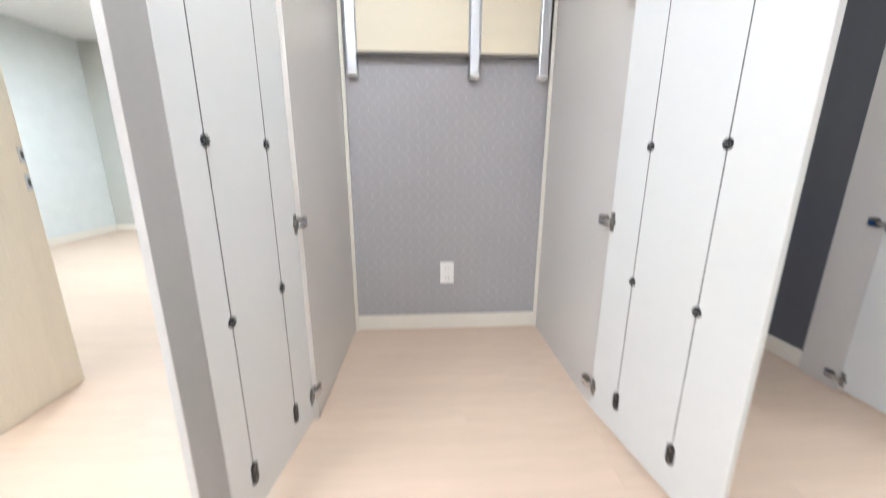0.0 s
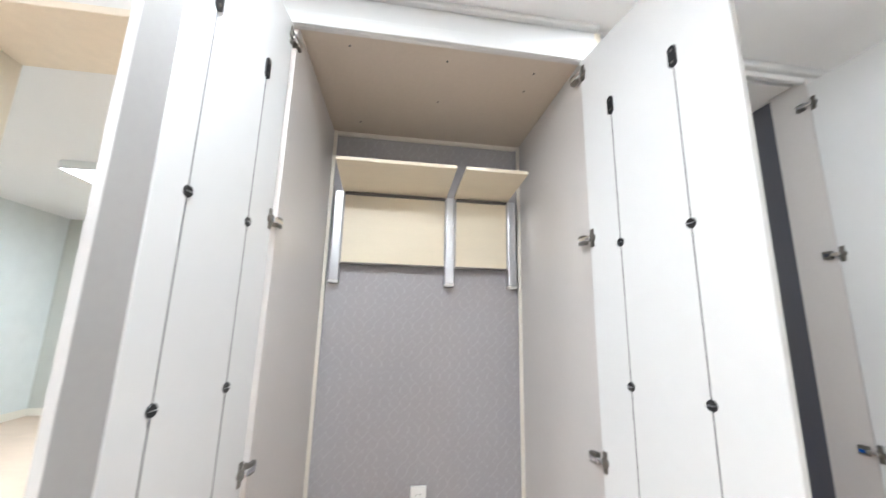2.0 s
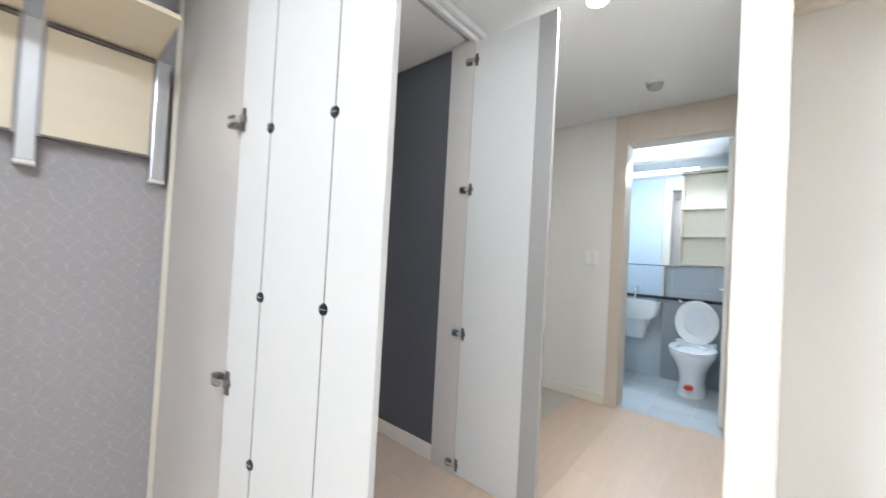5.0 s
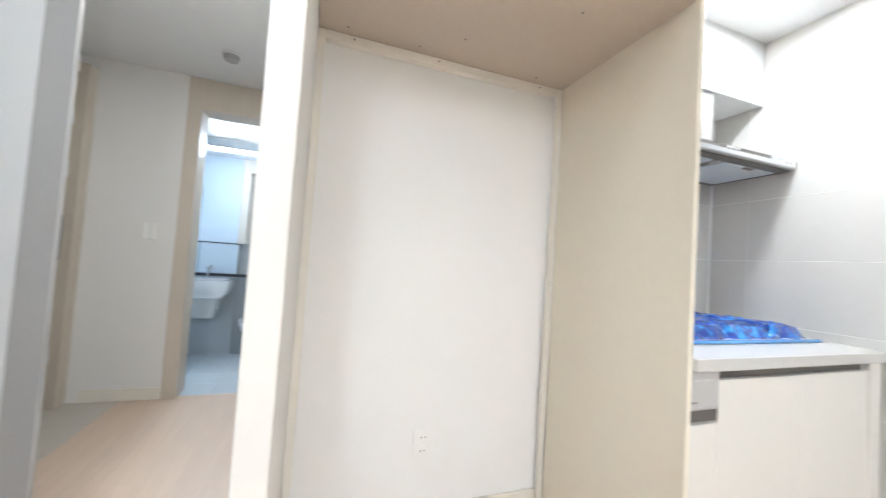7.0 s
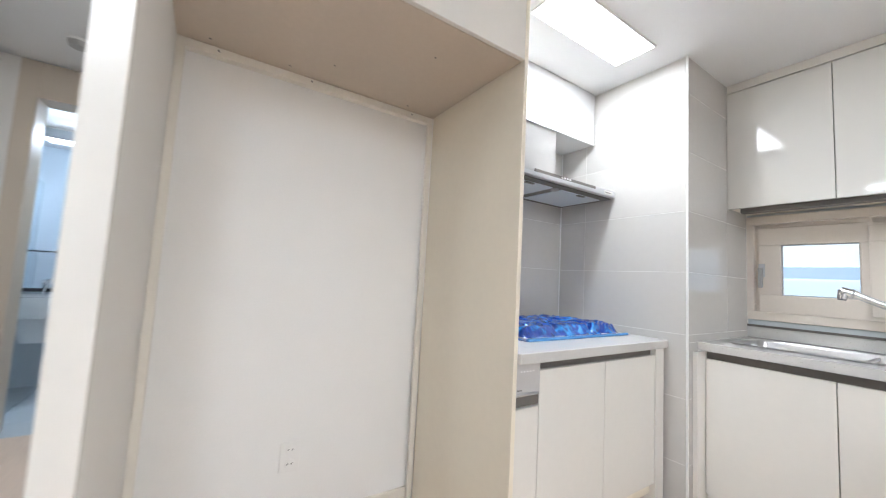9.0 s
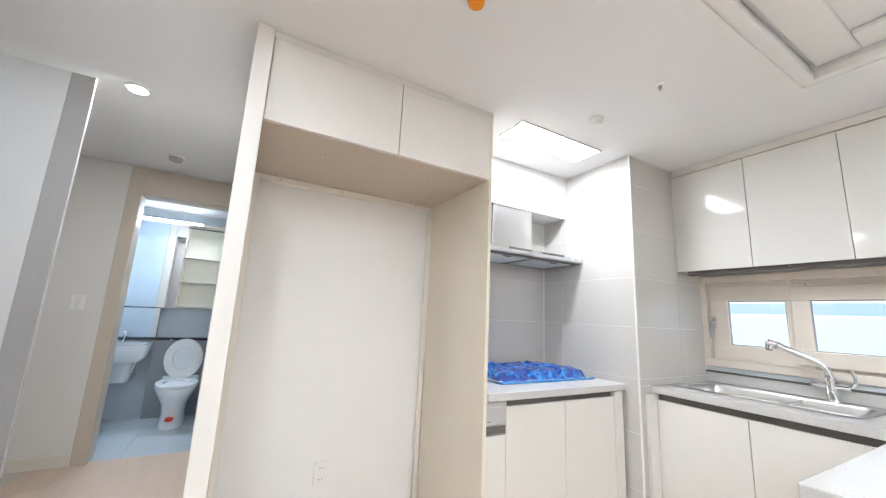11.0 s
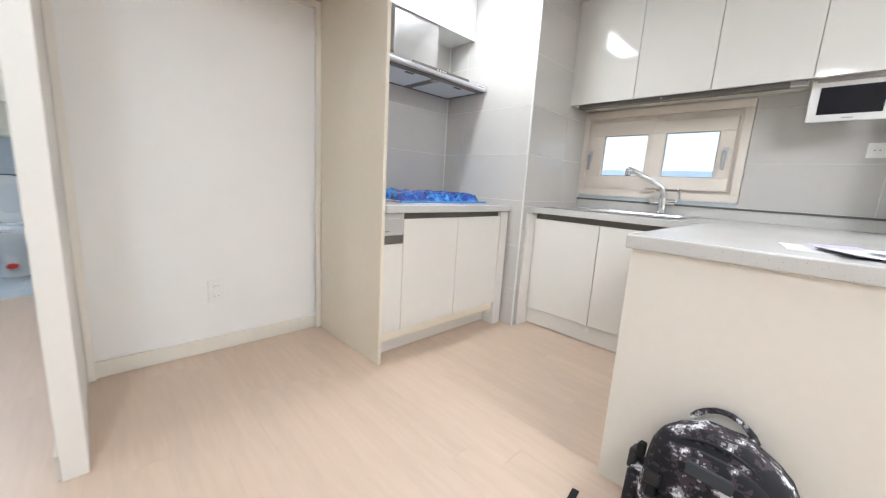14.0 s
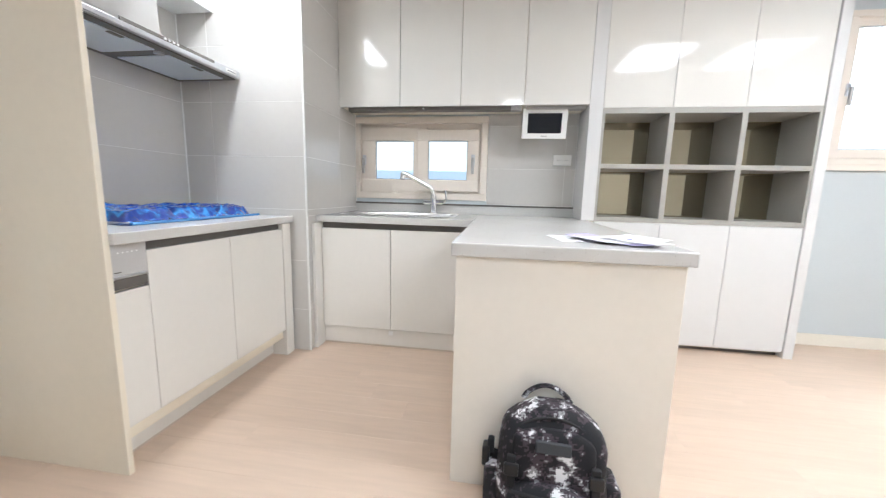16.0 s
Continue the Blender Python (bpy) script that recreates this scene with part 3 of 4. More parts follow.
def wall_socket(x0, x1, y0, y1, z0, z1, axis, sign, label, twin=True, name="wall_socket"):
    """A white plate with round recesses; axis 0 or 1 is the way it faces."""
    ob = thing(name, label, "socket" if twin else "switch", ((x0 + x1) / 2, (y0 + y1) / 2, z0))
    part("plate", B(x0, x1, y0, y1, z0, z1, bevel=0.003), SOCKET_WHITE, ob)
    c = Vector(((x0 + x1) / 2, (y0 + y1) / 2, (z0 + z1) / 2))
    face = (x0 if sign < 0 else x1) if axis == 0 else (y0 if sign < 0 else y1)
    wide = abs((x1 - x0) if axis == 1 else (y1 - y0)) > (z1 - z0)
    for k in (-1, 1):
        p = c.copy()
        p[axis] = face
        off = 0.028
        if wide:
            p[1 - axis] += k * off
        else:
            p[2] += k * off
        q = p.copy()
        q[axis] += sign * 0.0025
        if twin:
            s = part("outlet", C(p, q, 0.019, 0.017, n=22), SOCKET_WHITE, ob, smooth=True)
            for h in (-0.0085, 0.0085):
                a, b = q.copy(), q.copy()
                a[1 - axis] += h
                b[1 - axis] += h
                b[axis] += sign * 0.0008
                part("pin_hole", C(a, b, 0.0028, n=8), GROOVE, s)
        else:
            bmx = bmesh.new()
            lo, hi = p - Vector((0.016, 0.016, 0.028)), p + Vector((0.016, 0.016, 0.028))
            lo[axis], hi[axis] = face, face + sign * 0.004
            part("rocker", box(bmx, lo[0], hi[0], lo[1], hi[1], lo[2], hi[2], 0.002), PLASTIC, ob)
    return ob


wall_socket(0.342, 0.42, 2.278, 2.2895, 0.278, 0.404, 1, -1, "white double socket on the grey closet wall")
wall_socket(1.989, 1.9995, -0.185, -0.105, 0.28, 0.4, 0, -1, "white double socket low in the fridge alcove")
wall_socket(-0.461, -0.333, -2.6135, -2.598, 1.242, 1.318, 1, 1, "white double socket on the kitchen wall tiles")
wall_socket(3.65, 3.6595, 1.41, 1.49, 1.13, 1.25, 0, -1, "white light switch on the hall wall", False, "light_switch")
wall_socket(-3.8995, -3.889, 4.35, 4.43, 0.25, 0.37, 0, 1, "white double socket on the bedroom wall")

sp = thing("strike_plate", "small steel strike plates on the bedroom door jamb", "door hardware", (-1.276, 1.79, 0.85))
for z in (0.85, 0.955):
    part("plate", B(-1.2955, -1.2915, 1.834, 1.856, z, z + 0.06, bevel=0.001), ALU, sp)
    part("latch_hole", B(-1.292, -1.2908, 1.84, 1.851, z + 0.015, z + 0.045), GROOVE, sp)

# ---- utility closet ----
ct = thing("utility_counter", "cream-panelled counter housing in the utility closet", "cabinet", (1.5, 2.3, 0))
part("top", B(1.001, 2.06, 2.228, 2.449, 0.84, 0.86, bevel=0.002), CREAM_PANEL, ct)
part("side_panel", B(1.952, 2.061, 2.236, 2.449, 0, 0.84, bevel=0.002), CREAM_PANEL, ct)
ap = thing("covered_appliance", "appliance front under bright blue protective sheet", "appliance", (1.6, 2.3, 0))
part("body", B(1.32, 1.945, 2.278, 2.448, 0.03, 0.83, bevel=0.006), BLUE_SHEET, ap)
part("control_strip", B(1.33, 1.94, 2.266, 2.278, 0.7, 0.815, bevel=0.004), BLUE_SHEET, ap)
part("door_seam", B(1.33, 1.94, 2.274, 2.2775, 0.64, 0.652), BLACK, ap)
part("drawer_front", B(1.33, 1.94, 2.268, 2.278, 0.05, 0.63, bevel=0.004), BLUE_SHEET, ap)


def cap(name, label, x, y, z, r, material, category):
    ob = thing(name, label, category, (x, y, z))
    part("base", C((x, y, z), (x, y, z - 0.012), r * 1.15, r * 1.1, n=28), PLASTIC, ob, smooth=True)
    part("cover", C((x, y, z - 0.012), (x, y, z - 0.04), r, r * 0.8, n=28), material, ob, smooth=True)
    return ob


cap("sprinkler_head", "orange-capped sprinkler head on the closet ceiling", 1.97, 2.2, 2.315, 0.04, ORANGE, "sprinkler")
cap("sprinkler_head", "orange-capped sprinkler head on the white ceiling", 0.715, -0.225, 2.36, 0.035, ORANGE, "sprinkler")
# The grey cover colour stands for shading on the white detector.
cap("smoke_detector", "white round smoke detector on the hall ceiling, its shading painted as a grey cover", 3.19, 0.94, 2.36, 0.05, PLASTIC_GREY, "detector")
cap("gas_detector", "small white detector on the kitchen ceiling", 1.022, -1.257, 2.36, 0.035, PLASTIC, "detector")
sp = thing("ceiling_sprinkler", "tiny grey sprinkler nozzle in the kitchen ceiling", "sprinkler", (0.657, -1.247, 2.36))
part("rosette", C((0.657, -1.247, 2.36), (0.657, -1.247, 2.352), 0.022, 0.018), PLASTIC, sp, smooth=True)
part("nozzle", C((0.657, -1.247, 2.352), (0.657, -1.247, 2.332), 0.009, 0.006), PLASTIC_GREY, sp, smooth=True)


# ---- lamps ----
def led_panel(name, label, x0, x1, y0, y1, z, m, drop=0.012):
    ob = thing(name, label, "ceiling light", ((x0 + x1) / 2, (y0 + y1) / 2, z))
    f = 0.008
    part("frame", B(x0 - f, x1 + f, y0 - f, y0, z - drop, z + 0.0, bevel=0.002), PLASTIC, ob)
    part("frame", B(x0 - f, x1 + f, y1, y1 + f, z - drop, z + 0.0, bevel=0.002), PLASTIC, ob)
    part("frame", B(x0 - f, x0, y0, y1, z - drop, z + 0.0, bevel=0.002), PLASTIC, ob)
    part("frame", B(x1, x1 + f, y0, y1, z - drop, z + 0.0, bevel=0.002), PLASTIC, ob)
    part("diffuser", B(x0, x1, y0, y1, z - drop + 0.003, z - 0.001), m, ob)


led_panel("ceiling_light", "long white recessed LED panel above the hob, lit", 1.262, 1.472, -1.6, -0.93, 2.36, LED)
led_panel("ceiling_light", "square white LED ceiling panel in the living space, lit", -1.69, -1.15, -1.08, -0.32, 2.43, LED, 0.02)
led_panel("ceiling_light", "square white LED ceiling panel in the living space, lit", -2.6, -2.06, -1.08, -0.32, 2.43, LED, 0.02)
led_panel("ceiling_light", "boxy white LED bedroom ceiling lamp, lit", -2.4, -1.8, 3.42, 4.2, 2.36, LED_COOL, 0.07)
bl = thing("wall_lamp", "slim white LED bar lamp above the bathroom mirror, lit", "wall lamp", (4.84, 1.15, 2.135))
part("housing", B(4.83, 4.8495, 0.83, 1.47, 2.122, 2.148, bevel=0.003), ALU, bl)
part("diffuser", B(4.8, 4.829, 0.835, 1.465, 2.124, 2.146, bevel=0.006), LED_COOL, bl)
led_panel("ceiling_light", "small square LED ceiling panel in front of the closets, lit", -0.2, 0.02, 0.67, 0.89, 2.36, LED)
for x, y, w in ((2.178, 0.996, "hall"), (1.03, 1.14, "passage by the closets")):
    dl = thing("downlight", "small round recessed LED downlight, lit, in the " + w, "ceiling light", (x, y, 2.36))
    part("ring", C((x, y, 2.36), (x, y, 2.352), 0.058, 0.054, n=32), PLASTIC, dl, smooth=True)
    part("diffuser", C((x, y, 2.352), (x, y, 2.3505), 0.046, n=32), LED, dl)

# ---- fridge alcove ----
fa = thing("fridge_surround", "cream panelled fridge surround with cupboards over the opening", "cabinet", (1.6, -0.2, 0))
part("side_panel", B(1.3, 1.964, -0.748, -0.728, 0, 2.33, bevel=0.002), CREAM_PANEL, fa)
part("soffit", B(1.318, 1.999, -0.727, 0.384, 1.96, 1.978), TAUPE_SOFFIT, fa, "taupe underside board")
part("top_filler", B(1.302, 1.32, -0.748, 0.446, 2.33, 2.359, bevel=0.001), CREAM_DOOR, fa)
part("wall_cap", B(1.283, 1.3, 0.384, 0.45, 0, 2.359, bevel=0.003), CREAM_DOOR, fa)
cu = thing("cupboard", "pair of flat cream cupboard doors over the fridge alcove", "cabinet", (1.5, -0.2, 1.978))
part("body", B(1.319, 1.98, -0.727, 0.384, 1.979, 2.33), CREAM_PANEL, cu)
part("door", B(1.3, 1.318, -0.727, -0.199, 1.962, 2.328, bevel=0.0015), CREAM_DOOR, cu)
part("door", B(1.3, 1.318, -0.195, 0.381, 1.962, 2.328, bevel=0.0015), CREAM_DOOR, cu)
for x, y in ((1.5, -0.45), (1.5, 0.1), (1.8, -0.15), (1.92, -0.55), (1.92, 0.0), (1.92, 0.28)):
    part("screw", C((x, y, 1.961), (x, y, 1.9585), 0.004, n=8), GROOVE, fa)
for y in (-0.6, -0.1, 0.25):
    part("screw", C((1.9655, y, 1.945), (1.963, y, 1.945), 0.0035, n=8), GROOVE, fa)
cs = thing("closet_screws", "row of small screw heads in the closet top board", "screw", (0.4, 1.9, 2.238))
for x, y in ((0.0, 1.6), (0.38, 1.62), (0.75, 1.63), (0.38, 1.9), (0.0, 2.15), (0.75, 1.75)):
    part("screw", C((x, y, 2.215), (x, y, 2.2115), 0.005, n=8), GROOVE, cs)

# ---- hob side ----
hc = thing("base_cabinet", "cream base cabinet under the hob with flat doors", "cabinet", (1.65, -1.27, 0))
part("body", B(1.332, 1.98, -1.795, -0.749, 0.11, 0.815), CREAM_PANEL, hc)
part("end_panel", B(1.305, 1.43, -1.8, -1.722, 0.0, 0.815, bevel=0.0015), CREAM_DOOR, hc)
part("finger_channel", B(1.3315, 1.345, -1.72, -0.868, 0.755, 0.819), CHANNEL, hc, "grey-brown finger-pull channel")
for a, b, z in ((-0.876, -0.75, 0.655), (-1.296, -0.879, 0.785), (-1.72, -1.299, 0.785)):
    part("door", B(1.31, 1.331, a, b, 0.165, z, bevel=0.0015), CREAM_DOOR, hc)
part("kickboard", B(1.4, 1.412, -1.72, -0.75, 0.011, 0.16), CREAM_DOOR, hc)
# Brown strip drawn as the shadow in the gap under the kickboard.
part("kick_seal", B(1.401, 1.412, -1.72, -0.75, 0.001, 0.011), TAUPE_SOFFIT, hc, "brown strip painted as the gap shadow under the kickboard")
kp = part("control_panel", B(1.306, 1.33, -0.876, -0.75, 0.7, 0.819, bevel=0.003), PLATE_GREY, hc, "grey control plate of a built-in drawer appliance")
part("recess", B(1.312, 1.33, -0.876, -0.75, 0.664, 0.698), CHANNEL, kp)
part("panel_lip", B(1.304, 1.31, -0.864, -0.752, 0.702, 0.712, bevel=0.002), ALU, kp)
for k in range(5):
    part("button", C((1.3065, -0.775 - 0.016 * k, 0.79), (1.305, -0.775 - 0.016 * k, 0.79), 0.0028, n=10), PLASTIC, kp)
part("print_bar", B(1.3055, 1.307, -0.86, -0.838, 0.818, 0.822), CHANNEL, kp)
part("print_bar", B(1.3055, 1.307, -0.78, -0.756, 0.722, 0.726), CHANNEL, kp)
tp = thing("worktop", "pale speckled stone worktop beside the tiled pier", "worktop", (1.65, -1.27, 0.82))
part("slab", B(1.285, 1.985, -1.805, -0.75, 0.82, 0.86, bevel=0.004), STONE, tp)

ck = thing("hob", "gas hob still wrapped in crumpled blue protective film", "hob", (1.68, -1.35, 0.86))
part("base", B(1.47, 1.93, -1.715, -0.97, 0.861, 0.872, bevel=0.003), STEEL, ck)
f = bmesh.new()
random.seed(4)
NU, NV = 64, 100
g = []
for i in range(NU):
    row = []
    for j in range(NV):
        a, b = i / (NU - 1), j / (NV - 1)
        x, y = 1.455 + 0.485 * a, -1.735 + 0.78 * b
        edge = min(a, 1 - a, b, 1 - b)
        h = 0.014 * min(1, edge * 9)
        for c in (-1.595, -1.345, -1.095):
            lump = min(1, max(0, (0.118 - abs(y - c)) / 0.022)) * min(1, max(0, (0.205 - abs(x - 1.697)) / 0.022))
            h += 0.042 * lump
        q = Vector((x * 9, y * 9, 0.3))
        h += (0.016 * abs(noise.noise(q)) + 0.02 * abs(noise.noise(q * 2.1)) + 0.014 * abs(noise.noise(q * 4.3))) * 0.75 * min(1, edge * 8) - 0.008 * min(1, edge * 8)
        for bx, by in ((1.6, -1.55), (1.6, -1.15), (1.82, -1.5), (1.82, -1.18)):
            h += 0.008 * math.exp(-((x - bx) ** 2 + (y - by) ** 2) / 0.006)
        w = 0.014 * noise.noise(Vector((x * 12, y * 12, 5)))
        row.append(f.verts.new((x + (w if edge < 0.08 else 0), y + (w if edge < 0.08 else 0), 0.863 + h)))
    g.append(row)
for i in range(NU - 1):
    for j in range(NV - 1):
        f.faces.new((g[i][j], g[i + 1][j], g[i + 1][j + 1], g[i][j + 1]))
part("film_edge", B(1.452, 1.472, -1.73, -0.965, 0.861, 0.874, bevel=0.004), BLUE_EDGE, ck, "pale blue film edge")
film = part("film", f, BLUE_FILM, ck, "crumpled shiny blue film")

hd = thing("range_hood", "slim brushed steel range hood with a square duct cover", "range hood", (1.8, -1.35, 1.64))
r = bmesh.new()
prof = [(1.6, 1.648), (1.6, 1.69), (1.66, 1.705), (1.999, 1.705), (1.999, 1.65), (1.62, 1.65)]
loft(r, [[Vector((x, -1.808, z)) for x, z in prof], [Vector((x, -0.93, z)) for x, z in prof]])
part("canopy", r, STEEL, hd)
part("front_visor", B(1.594, 1.601, -1.808, -0.93, 1.652, 1.674, bevel=0.002), ALU, hd, "polished front visor")
part("control_strip", B(1.595, 1.601, -1.62, -1.12, 1.674, 1.69, bevel=0.001), CHANNEL, hd, "dark control strip")
part("visor_top", B(1.5955, 1.601, -1.808, -1.621, 1.674, 1.69, bevel=0.001), ALU, hd)
part("underside", B(1.615, 1.99, -1.8, -0.94, 1.643, 1.6495), CHANNEL, hd)
for a, b in ((-1.755, -1.4), (-1.33, -0.98)):
    fl = part("grease_filter", B(1.66, 1.945, a, b, 1.637, 1.643, bevel=0.002), FILTER, hd, "pale aluminium grease filter")
    part("filter_latch", B(1.655, 1.675, (a + b) / 2 - 0.03, (a + b) / 2 + 0.03, 1.633, 1.638, bevel=0.001), CHANNEL, fl)
part("lamp", C((1.68, -1.37, 1.6435), (1.68, -1.37, 1.635), 0.022, n=20), PLASTIC_GREY, hd)
for k in range(4):
    part("button", B(1.591, 1.595, -1.33 - 0.022 * k, -1.318 - 0.022 * k, 1.677, 1.686, bevel=0.001), PLASTIC, hd)
part("badge", B(1.592, 1.595, -1.78, -1.70, 1.66, 1.682, bevel=0.001), PLASTIC, hd, "small white plate")
part("badge_bar", B(1.5912, 1.5922, -1.77, -1.71, 1.669, 1.673), GROOVE, hd)
part("duct_cover", B(1.755, 1.999, -1.46, -1.1, 1.704, 2.021, bevel=0.002), STEEL, hd)
bk = thing("bulkhead_box", "white boxed bulkhead under the kitchen ceiling", "bulkhead", (1.87, -1.28, 2.02))
part("lower_trim", B(1.738, 1.745, -1.808, -0.75, 2.016, 2.03, bevel=0.002), PLASTIC, bk)
part("box", B(1.742, 1.996, -1.808, -0.75, 2.02, 2.359, bevel=0.002), WHITE_GLOSS, bk)

# ---- sink side ----
sc = thing("base_cabinet", "cream sink base cabinet with two flat doors", "cabinet", (0.7, -2.25, 0))
part("body", B(0.19, 1.19, -2.6, -1.975, 0.118, 0.815), CREAM_PANEL, sc)
part("side_filler", B(1.178, 1.1995, -1.974, -1.865, 0.0, 0.815, bevel=0.0015), CREAM_DOOR, sc)
part("finger_channel", B(0.18, 1.176, -1.974, -1.9705, 0.755, 0.819), CHANNEL, sc, "grey-brown finger-pull channel")
for a, b in ((0.718, 1.176), (0.235, 0.714)):
    part("door", B(a, b, -1.97, -1.95, 0.125, 0.78, bevel=0.0015), CREAM_DOOR, sc)
part("kickboard", B(0.19, 1.176, -1.9745, -1.966, 0.012, 0.118), CREAM_DOOR, sc)
# Painted shadow line at the floor, as below the hob cabinet.
part("kick_seal", B(0.19, 1.176, -1.9745, -1.968, 0.001, 0.012), TAUPE_SOFFIT, sc, "brown strip painted as the gap shadow under the kickboard")
part("kick_vent", B(0.7, 0.73, -1.96, -1.955, 0.085, 0.115, bevel=0.002), PLASTIC, sc)

wt = thing("worktop", "pale speckled stone worktop running from sink to peninsula", "worktop", (0.3, -2.2, 0.82))
w = bmesh.new()
SX0, SX1, SY0, SY1 = 0.36, 1.12, -2.5, -2.1
rect = lambda a, b, c, e, z: [Vector((a, c, z)), Vector((b, c, z)), Vector((b, e, z)), Vector((a, e, z))]
hole, rim = (SX0, SX1, SY0, SY1), (0.2, 1.203, -2.619, -1.93)
loft(w, [rect(*hole, 0.82), rect(*rim, 0.82), rect(*rim, 0.86), rect(*hole, 0.86), rect(*hole, 0.82)], False)
part("slab", w, STONE, wt)
part("peninsula_slab", B(-0.53, 0.2, -2.619, -0.89, 0.816, 0.8605, bevel=0.005), STONE, wt)
part("upstand", B(-0.497, 1.203, -2.6185, -2.602, 0.861, 0.935, bevel=0.002), STONE, wt)
part("top_strip", B(-0.497, 1.203, -2.6, -2.596, 0.925, 0.938), CHANNEL, wt)
sk = thing("sink", "inset stainless steel sink bowl in the worktop", "sink", (0.74, -2.3, 0.68))
k = bmesh.new()
rr = []
for z, o in ((0.8635, 0.02), (0.8655, 0.008), (0.862, -0.012), (0.85, -0.018), (0.7, -0.03), (0.685, -0.05)):
    rr.append(oval((SX0 + SX1) / 2, (SY0 + SY1) / 2, z, (SX1 - SX0) / 2 + o, (SY1 - SY0) / 2 + o, 48, 9))
loft(k, rr, False)
k.faces.new([v for v in k.verts][-48:])
part("bowl", k, STEEL, sk, smooth=True)
part("drain", C((0.9, -2.3, 0.686), (0.9, -2.3, 0.694), 0.055, 0.05, n=28), CHROME, sk, smooth=True)
part("divider_ledge", B(0.66, 0.675, SY0 + 0.02, SY1 - 0.02, 0.838, 0.852, bevel=0.004), STEEL, sk)

fc = thing("kitchen_faucet", "chrome pull-out kitchen mixer with a raised spout", "faucet", (0.55, -2.555, 0.86))
part("base_flange", C((0.55, -2.545, 0.86), (0.55, -2.545, 0.874), 0.036, 0.031, n=28), CHROME, fc, smooth=True)
part("body", C((0.55, -2.545, 0.874), (0.552, -2.54, 1.0), 0.027, 0.024, n=28), CHROME, fc, smooth=True)
part("collar", C((0.5505, -2.543, 0.975), (0.551, -2.542, 0.985), 0.028, n=28), CHROME, fc, smooth=True)
pts = [(0.552, -2.54, 0.995), (0.555, -2.538, 1.02), (0.565, -2.534, 1.043), (0.583, -2.527, 1.062), (0.61, -2.517, 1.079), (0.65, -2.5, 1.1), (0.7, -2.478, 1.126), (0.74, -2.461, 1.148)]
part("spout", tube(bmesh.new(), pts, 0.0175, 16), CHROME, fc, smooth=True)
part("spray_head", C((0.728, -2.466, 1.142), (0.782, -2.443, 1.16), 0.021, 0.024, n=24), CHROME, fc, smooth=True)
part("head_ring", C((0.74, -2.461, 1.1465), (0.746, -2.4585, 1.1485), 0.0235, n=24), PLASTIC_GREY, fc, "grey joint ring", True)
part("nozzle", C((0.768, -2.449, 1.163), (0.774, -2.446, 1.118), 0.022, 0.02, n=24), CHROME, fc, smooth=True)
part("aerator", C((0.774, -2.446, 1.119), (0.7745, -2.4458, 1.113), 0.016, n=20), GROOVE, fc, "dark spray face")
part("side_valve", C((0.475, -2.545, 0.948), (0.625, -2.545, 0.948), 0.02, n=24), CHROME, fc, smooth=True)
part("valve_cap", C((0.625, -2.545, 0.948), (0.634, -2.545, 0.948), 0.0205, 0.014, n=24), CHROME, fc, smooth=True)
part("lever", tube(bmesh.new(), [(0.48, -2.545, 0.948), (0.462, -2.535, 0.955), (0.452, -2.528, 0.972), (0.452, -2.525, 1.0), (0.458, -2.524, 1.04)], 0.009, 12), CHROME, fc, smooth=True)

pn = thing("peninsula", "cream panelled peninsula body under the worktop end", "cabinet", (-0.17, -1.4, 0))
part("end_panel", B(-0.508, 0.184, -0.925, -0.905, 0.0, 0.815, bevel=0.0015), PENINSULA, pn)
part("body", B(-0.505, 0.181, -2.6, -0.926, 0.0, 0.814), PENINSULA, pn)

# wall cupboards over the sink
UX = [1.2, 0.76, 0.338, -0.083, -0.498]
for i in range(4):
    a, b = UX[i + 1], UX[i]
    c = thing("wall_cupboard", "glossy cream wall cupboard above the sink", "cabinet", ((a + b) / 2, -2.46, 1.605), group="wall cupboards")
    part("body", B(a + 0.001, b - 0.001, -2.618, -2.331, 1.612, 2.31), CREAM_PANEL, c)
    part("door", B(a + 0.0016, b - 0.0016, -2.33, -2.31, 1.605, 2.3, bevel=0.002), CREAM_GLOSS, c)
cf = thing("cupboard_filler", "cream filler strip between cupboards and ceiling", "panel", (0.35, -2.4, 2.31))
part("strip", B(-1.882, 1.203, -2.34, -2.318, 2.311, 2.359), CREAM_DOOR, cf)
part("side_strip", B(1.2, 1.2045, -2.335, -2.312, 1.6, 2.311), CREAM_DOOR, cf)
ub = thing("under_cabinet_light", "dark metal strip lamp under the wall cupboards, off", "lamp", (0.6, -2.38, 1.58))
part("housing", B(0.0, 1.15, -2.4, -2.345, 1.582, 1.611, bevel=0.004), CHANNEL, ub)
part("sensor", C((0.6, -2.345, 1.596), (0.6, -2.34, 1.596), 0.007, n=12), CHROME, ub, smooth=True)
part("end_cap", B(-0.07, 0.0, -2.398, -2.347, 1.58, 1.608, bevel=0.003), PLASTIC_GREY, ub)

tv = thing("kitchen_monitor", "small white fold-down screen hung under the cupboards", "monitor", (-0.23, -2.39, 1.6))
tb = bmesh.new()
box(tb, -0.148, 0.148, -0.014, 0.012, -0.2, 0.0, 0.008)
rot = pose(-0.23, -2.385, 1.604, -9, 0, 0)
